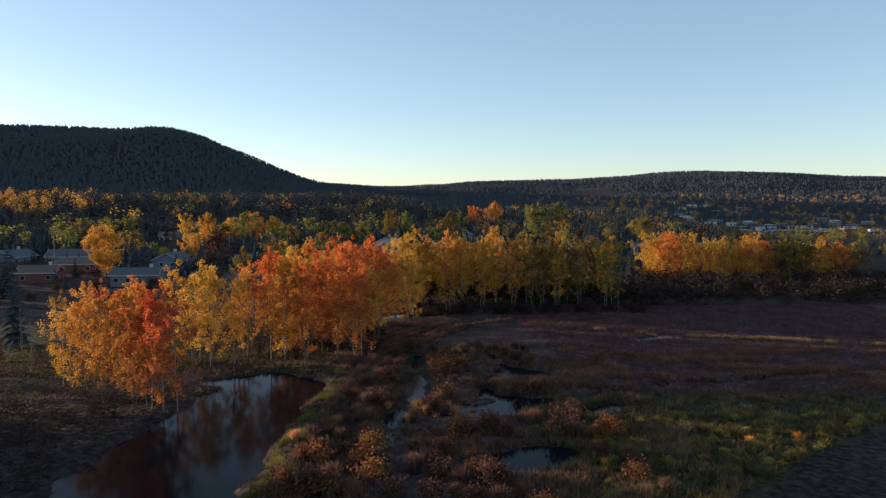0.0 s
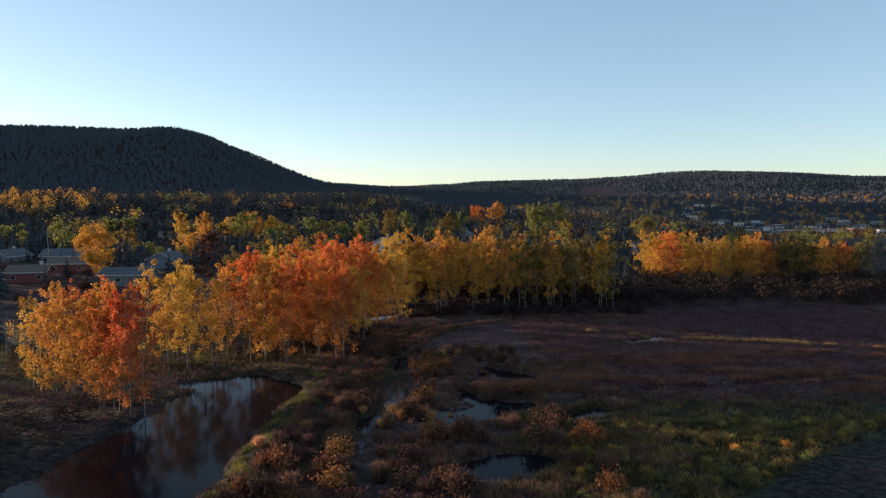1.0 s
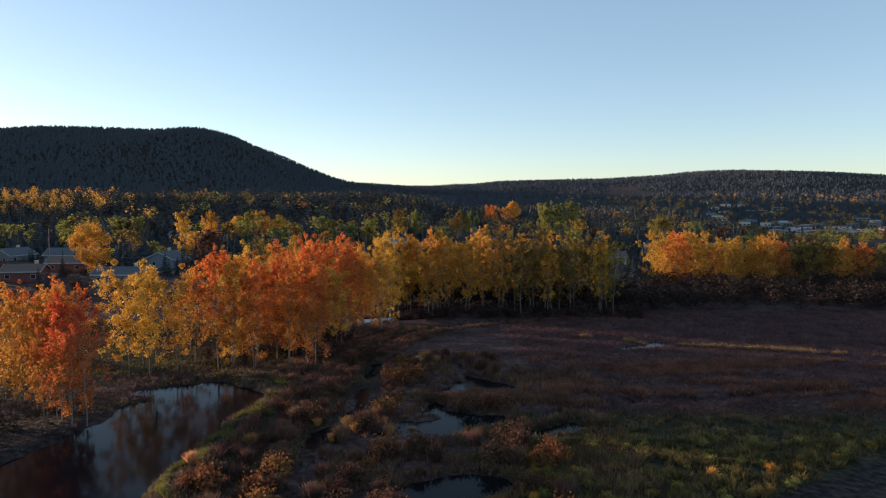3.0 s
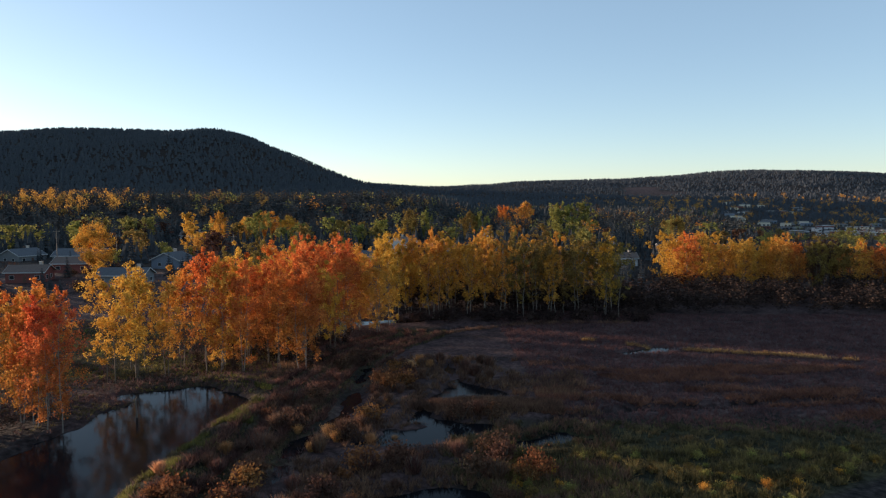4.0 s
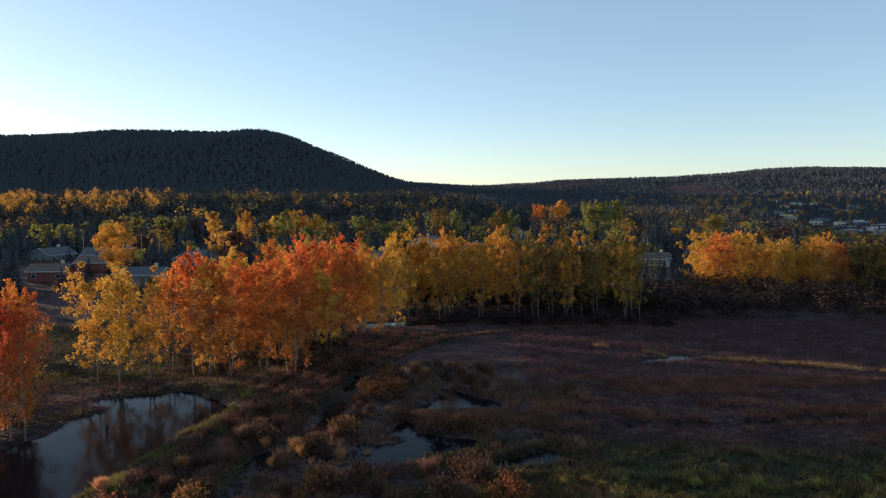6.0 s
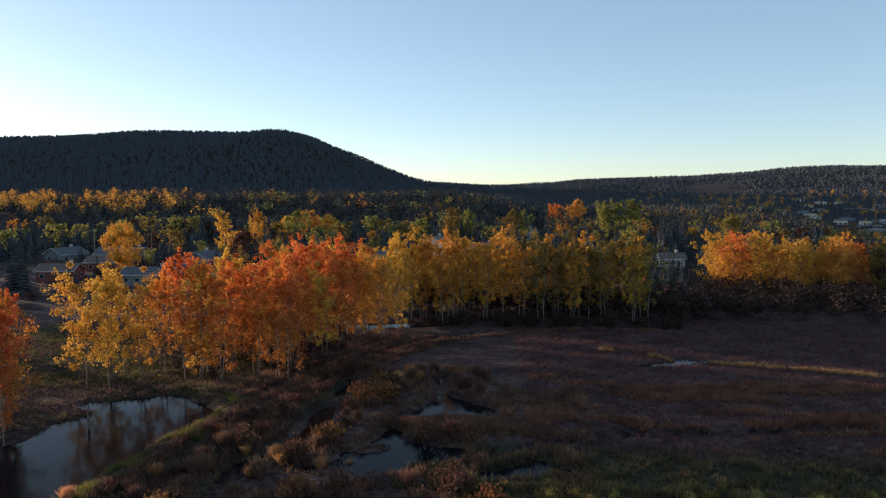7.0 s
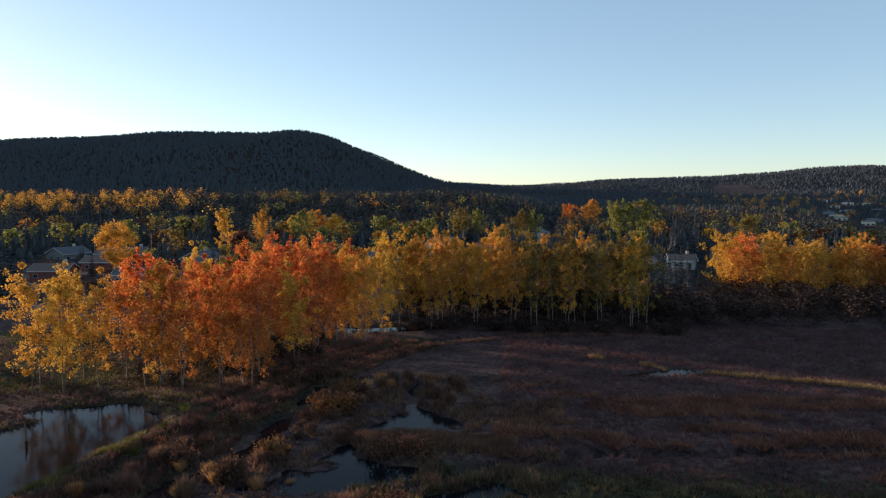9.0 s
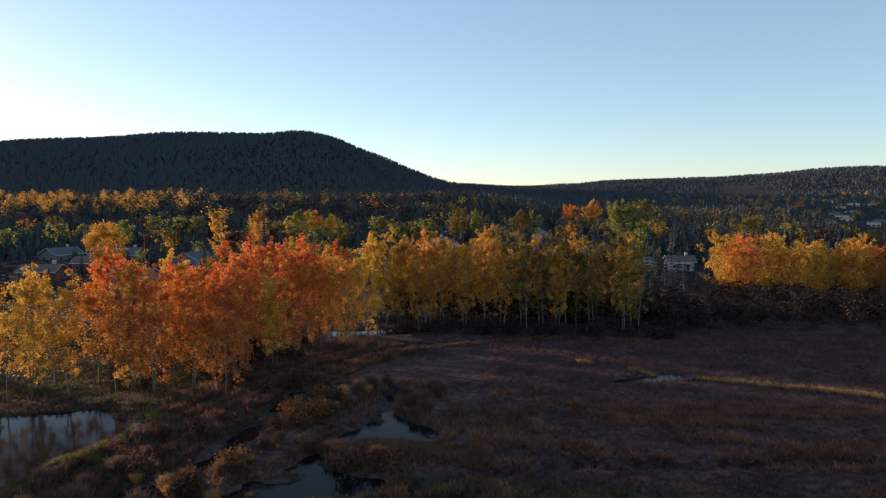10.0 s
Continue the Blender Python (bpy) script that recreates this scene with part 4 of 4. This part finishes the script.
HOUSES = [
    (-176, 282, 75, 12, 11, 1, "grey", "slate", "pale grey gabled bungalow with slate roof", 0),
    (-153, 288, 8, 21, 11, 1, "grey", "slate", "wide grey bungalow with blue-grey roof", 0),
    (-127, 240, 8, 12, 8, 1, "red", "brown", "low red-brown house with brown roof", 0),
    (-128, 218, 12, 11, 8, 1, "red", "brown", "dark red low house in shade", 0),
    (-95, 214, 4, 14, 8, 1, "grey", "slate", "low building with white fascia behind the aspens", 0),
    (-101, 258, 82, 10, 11, 1, "blue", "slate", "small blue-grey gabled house with white porch", 0),
    (-164, 417, 10, 13, 9, 1, "white", "brown", "distant white house below dark spruces", 0),
    (-25, 320, 75, 12, 10, 2, "white", "brown", "white two-storey gabled house with brown roof", 0),
    (-8, 338, 10, 13, 9, 1, "cream", "rust", "cream house with rust-red roof", 0),
    (68, 293, 5, 9, 8, 1, "white", "brown", "low white house with pale chimney", 1),
    (56, 300, 80, 10, 8, 1, "white", "slate", "white gabled house behind spruces", 0),
    (-42, 292, 25, 16, 9, 1, "grey", "slate", "wide grey bungalow with slate roof", 0),
    (-74, 286, 70, 11, 9, 1, "cream", "slate", "cream gabled house beside a spruce", 0),
    (-46, 382, 8, 16, 9, 1, "grey", "brown", "long grey house with brown roof", 0),
    (96, 330, 12, 13, 9, 1, "grey", "slate", "grey house beyond the golden trees", 0),
    (12, 400, 85, 12, 9, 2, "white", "slate", "white gabled house among green trees", 0),
]
for x, y, turn, w, d, st, wall, roof, label, porch in HOUSES:
    house(x, y, turn, w, d, st, wall, roof, label, porch=bool(porch), sink=1.0 if st == 1 and y > 280 and x < 60 else 0.0)


def clear_of_houses(x, y, gap=9):
    return all(math.hypot(x - h[0], y - h[1]) > gap for h in HOUSES)


# ---- trees among the houses ----
for form, x, y, h, c, wide, label in (
        ("ball", -110.5, 224, 18, "yellow", 1.0, "large round golden poplar beside a bungalow"),
        ("ball", -131, 205, 4, "gold", 0.8, "small round golden garden tree"), ("column", -104, 280, 19, "gold", 1.1, "slim golden poplar"), ("small", -99, 276, 10, "gold", 1.0, "small golden tree"),
        ("spreading", -112, 330, 18, "yellow", 0.8, "yellow-green poplar"), ("spreading", -100, 345, 19, "green", 0.9, "green poplar"),
        ("ball", -112, 366, 15, "yellow", 1.1, "broad yellow-green poplar"), ("spreading", -101, 368, 17, "yellow", 1.1, "broad yellow-green poplar"),
        ("ball", -90, 366, 15, "yellow", 1.1, "broad yellow-green poplar"), ("small", -72, 330, 12, "olive", 1.2, "rounded olive-green tree"),
        ("spreading", -30, 400, 19, "olive", 0.7, "yellow-green poplar above a white house"), ("spreading", -22, 395, 18, "green", 0.8, "green poplar"),
        ("spreading", 2, 380, 19, "olive", 0.8, "yellow-green poplar"), ("spreading", 8, 384, 18, "green", 0.8, "green poplar"),
        ("spreading", 24, 545, 20, "orange", 1.0, "pale orange broad tree"), ("spreading", 39, 551, 24, "gold", 1.0, "bright orange-gold broad tree"),
        ("spreading", 50, 386, 23, "green", 0.75, "tall green poplar"), ("column", 57, 384, 22, "green", 1.2, "tall green poplar"), ("column", 66, 386, 23, "green", 1.4, "tall green poplar"),
        ("spreading", 104, 352, 17, "olive", 0.9, "green-gold tree"), ("spreading", 114, 390, 16, "green", 0.9, "green tree")):
    broadleaf(form, x, y, h, c, label + " in evening light", group="broadleaf trees among the houses", wide=wide)
SEEN_HOUSES = [(-25, 320, 0.035), (-8, 338, 0.025), (68, 291, 0.035), (-42, 292, 0.05), (-164, 417, 0.03), (-101, 258, 0.05), (-164, 286, 0.10)]


def room_for(x, y, gap):
    return clear_of_houses(x, y, gap) and not (66 < x < 150 and y < 262) and math.hypot(x + 109, y - 222) > 11 and not (x < -60 and y < 250 and x > -165)


def height_cap(x, y):
    """Low growth in front of the houses that show."""
    if x > 0.40 * y:
        return 8.0
    return 6.0 if any(abs(x / y - hx / hy) < half and y < hy for hx, hy, half in SEEN_HOUSES) else 99.0


made = 0
while made < 300:
    y = rng_place.uniform(236, 440)
    x = rng_place.uniform(-0.95 * y, 0.78 * y)
    if room_for(x, y, 10):
        h = min(rng_place.uniform(9, 17) - (3 if x < -40 and y < 300 else 0), height_cap(x, y))
        conifer(x, y, h, wide=rng_place.uniform(0.9, 1.35))
        made += 1
made = 0
while made < 125:
    y = rng_place.uniform(240, 450)
    x = rng_place.uniform(-0.95 * y, 0.78 * y)
    if room_for(x, y, 9):
        c = ("green", "olive", "green", "green", "yellow", "brown")[int(rng_place.integers(0, 6))]
        broadleaf("small", x, y, min(rng_place.uniform(8, 14), height_cap(x, y)), c, "%s garden tree among dark spruces" % c, group="garden trees", wide=1.25)
        made += 1
x, y = scatter(2600, 262, 450, 0.75, 95)
far_from = np.array([room_for(a, b, 9) and height_cap(a, b) > 50 for a, b in zip(x, y)])
wood("garden_spruce_thicket", x[far_from], y[far_from], 8.5, cone_template(4, 6, 5), NEEDLE, "dark young spruces filling the gardens", 1.2, 96)
for x, y, h in ((58, 262, 15), (62, 250, 13), (52, 240, 14), (56, 228, 12), (60, 222, 11), (78, 276, 15), (82, 270, 14), (50, 218, 12), (44, 205, 10), (48, 212, 12), (53, 222, 12), (46, 222, 13), (55, 212, 10), (50, 204, 9), (58, 232, 12), (54, 238, 14), (62, 252, 7), (66, 264, 7.5), (70, 272, 7), (57, 246, 7), (61, 268, 8), (73, 262, 7), (68, 254, 6)):
    conifer(x, y, h, "dark spruce beside a white house", "spruces at the meadow gap")

for x, y, h in ((-62, 246, 8), (-56, 244, 9), (-50, 246, 8), (-66, 262, 11), (-58, 262, 10), (-70, 270, 10), (-64, 272, 11), (-36, 262, 6), (-78, 274, 11), (-84, 266, 11), (-90, 246, 9), (-74, 252, 9)):
    conifer(x, y, h, "dark spruce behind the orange aspens", "spruces among the houses", 1.4)
for k in range(46):
    x, y = rng_place.uniform(-165, -62), rng_place.uniform(180, 252)
    if clear_of_houses(x, y, 8.5) and math.hypot(x + 109, y - 222) > 6:
        if k % 2:
            conifer(x, y, rng_place.uniform(2.5, 6), "young dark spruce in a garden", "garden spruces", 1.4)
        else:
            shrub(x, y, rng_place.uniform(1.6, 3), "brown", "dark bare garden hedge shrub", "garden shrubs")

# ---- utility poles ----
def pole(x, y, h):
    ob = new("utility_pole")
    ob.matrix_world = pose(x, y, land_at(x, y) - 0.2, 0, 0, 20)
    v, f = [], []
    tube(v, f, (0, 0, 0), (0, 0, h), 0.16, 0.11, 8)
    mesh_object("post", v, f, WOODPOLE, ob)
    arm = boxed("crossarm", (-1.2, 1.2, -0.07, 0.07, h - 0.9, h - 0.75), WOODPOLE, ob)
    for s in (-1, 0, 1):
        boxed("insulator", (s - 0.06, s + 0.06, -0.05, 0.05, h - 0.75, h - 0.55), TRIM, arm)
    tagged(ob, "weathered wooden utility pole behind the houses", "pole", "utility poles")


for x, y, h in ((-148, 262, 14), (-128, 268, 12), (-88, 284, 11), (-70, 310, 11)):
    pole(x, y, h)

# ---- town ----
def shop(x, y, turn, w, d, h, wall, band, label):
    ob = new("town_building")
    ob.matrix_world = pose(x, y, land_at(x, y) - 0.2, 0, 0, turn)
    boxed("wall", (-w / 2, w / 2, -d / 2, d / 2, -0.5, h), WALLS[wall], ob)
    bm = bmesh.new()
    box(bm, -w / 2 - 0.3, w / 2 + 0.3, -d / 2 - 0.3, d / 2 + 0.3, h + 0.003, h + 0.7)
    part("parapet", bm, ROOFS[band], ob, "coloured roof edge")
    boxed("roof", (-w / 2 + 0.4, w / 2 - 0.4, -d / 2 + 0.4, d / 2 - 0.4, h + 0.703, h + 0.8), ROOFS["pale"], ob)
    n = max(int(w // 6), 1)
    for k in range(n):
        cx = -w / 2 + w * (k + 0.5) / n
        boxed("window", (cx - 2.2, cx + 2.2, -d / 2 - 0.08, -d / 2 + 0.05, 0.6, min(2.9, h - 0.6)), GLASS, ob, "dark shop window")
    tagged(ob, label, "building", "town buildings")


rng_town = np.random.default_rng(90)
SHOPS = [(520, 1060, 6, 30, 16, 6, "red", "pale"), (556, 1075, 4, 34, 16, 6, "white", "pale"), (600, 1090, 8, 30, 16, 6, "white", "rust"), (644, 1085, 2, 36, 16, 7, "red", "rust"),
         (690, 1100, 5, 30, 16, 6, "white", "pale"), (560, 1190, 10, 34, 18, 6, "white", "pale"), (625, 1210, 5, 40, 18, 6, "cream", "brown"), (700, 1190, 5, 30, 16, 6, "white", "rust")]
for x, y, turn, w, d, h, wall, band in SHOPS:
    shop(x, y, turn, w, d, h, wall, band, "long low %s shop with %s roof edge in town" % (wall, band))
for k in range(60):
    y = rng_town.uniform(1250, 1900) if k % 2 else rng_town.uniform(1000, 1500)
    x = y * (rng_town.uniform(0.33, 0.45) if k % 2 else rng_town.uniform(0.42, 0.68))
    wall = ("white", "cream", "grey", "blue", "grey", "red")[int(rng_town.integers(0, 6))]
    shop(x, y, rng_town.uniform(-25, 25), rng_town.uniform(9, 24), rng_town.uniform(8, 14), rng_town.uniform(3.5, 7), wall,
         ("slate", "pale", "brown")[int(rng_town.integers(0, 3))], "small %s town building seen far off" % wall)
for x, y, w, d, name in ((560, 1035, 120, 26, "parking_lot"), (665, 1050, 80, 26, "parking_lot")):
    bm = bmesh.new()
    box(bm, x - w / 2, x + w / 2, y - d / 2, y + d / 2, land_at(x, y) - 0.5, land_at(x, y) + 0.35)
    me = bpy.data.meshes.new(name)
    bm.to_mesh(me)
    bm.free()
    me.materials.append(ASPHALT)
    tagged(new(name, me), "grey asphalt parking lot before the shops", "pavement", kind="structure")


def car(x, y, z, turn, paint):
    ob = new("car")
    ob.matrix_world = pose(x, y, z, 0, 0, turn)
    bm = bmesh.new()
    prof = [(-2.1, 0.3), (2.1, 0.3), (2.15, 0.75), (1.2, 0.9), (0.6, 1.4), (-1.2, 1.42), (-1.9, 0.95), (-2.15, 0.85)]
    a = [bm.verts.new((px, -0.85, pz)) for px, pz in prof]
    b = [bm.verts.new((px, 0.85, pz)) for px, pz in prof]
    bm.faces.new(a)
    bm.faces.new(b[::-1])
    for k in range(len(prof)):
        bm.faces.new((a[k], a[(k + 1) % len(prof)], b[(k + 1) % len(prof)], b[k]))
    part("body", bm, paint, ob)
    boxed("windscreen", (0.62, 1.18, -0.75, 0.75, 0.92, 1.3), GLASS, ob)
    for wx in (-1.35, 1.35):
        for wy in (-0.8, 0.8):
            v, f = [], []
            tube(v, f, (wx, wy - 0.12, 0.32), (wx, wy + 0.12, 0.32), 0.32, 0.32, 10)
            mesh_object("wheel", v, f, ASPHALT, ob)
    tagged(ob, "small parked car on the asphalt", "car", "parked cars")


for k in range(16):
    lot = (560, 1035) if k < 10 else (665, 1050)
    car(lot[0] - 45 + 9 * (k % 10) + rng_town.uniform(-2, 2), lot[1] + rng_town.uniform(-8, 8), land_at(*lot) + 0.352, 90 + rng_town.uniform(-4, 4), (WALLS["white"], WALLS["blue"], WALLS["red"], METAL)[k % 4])
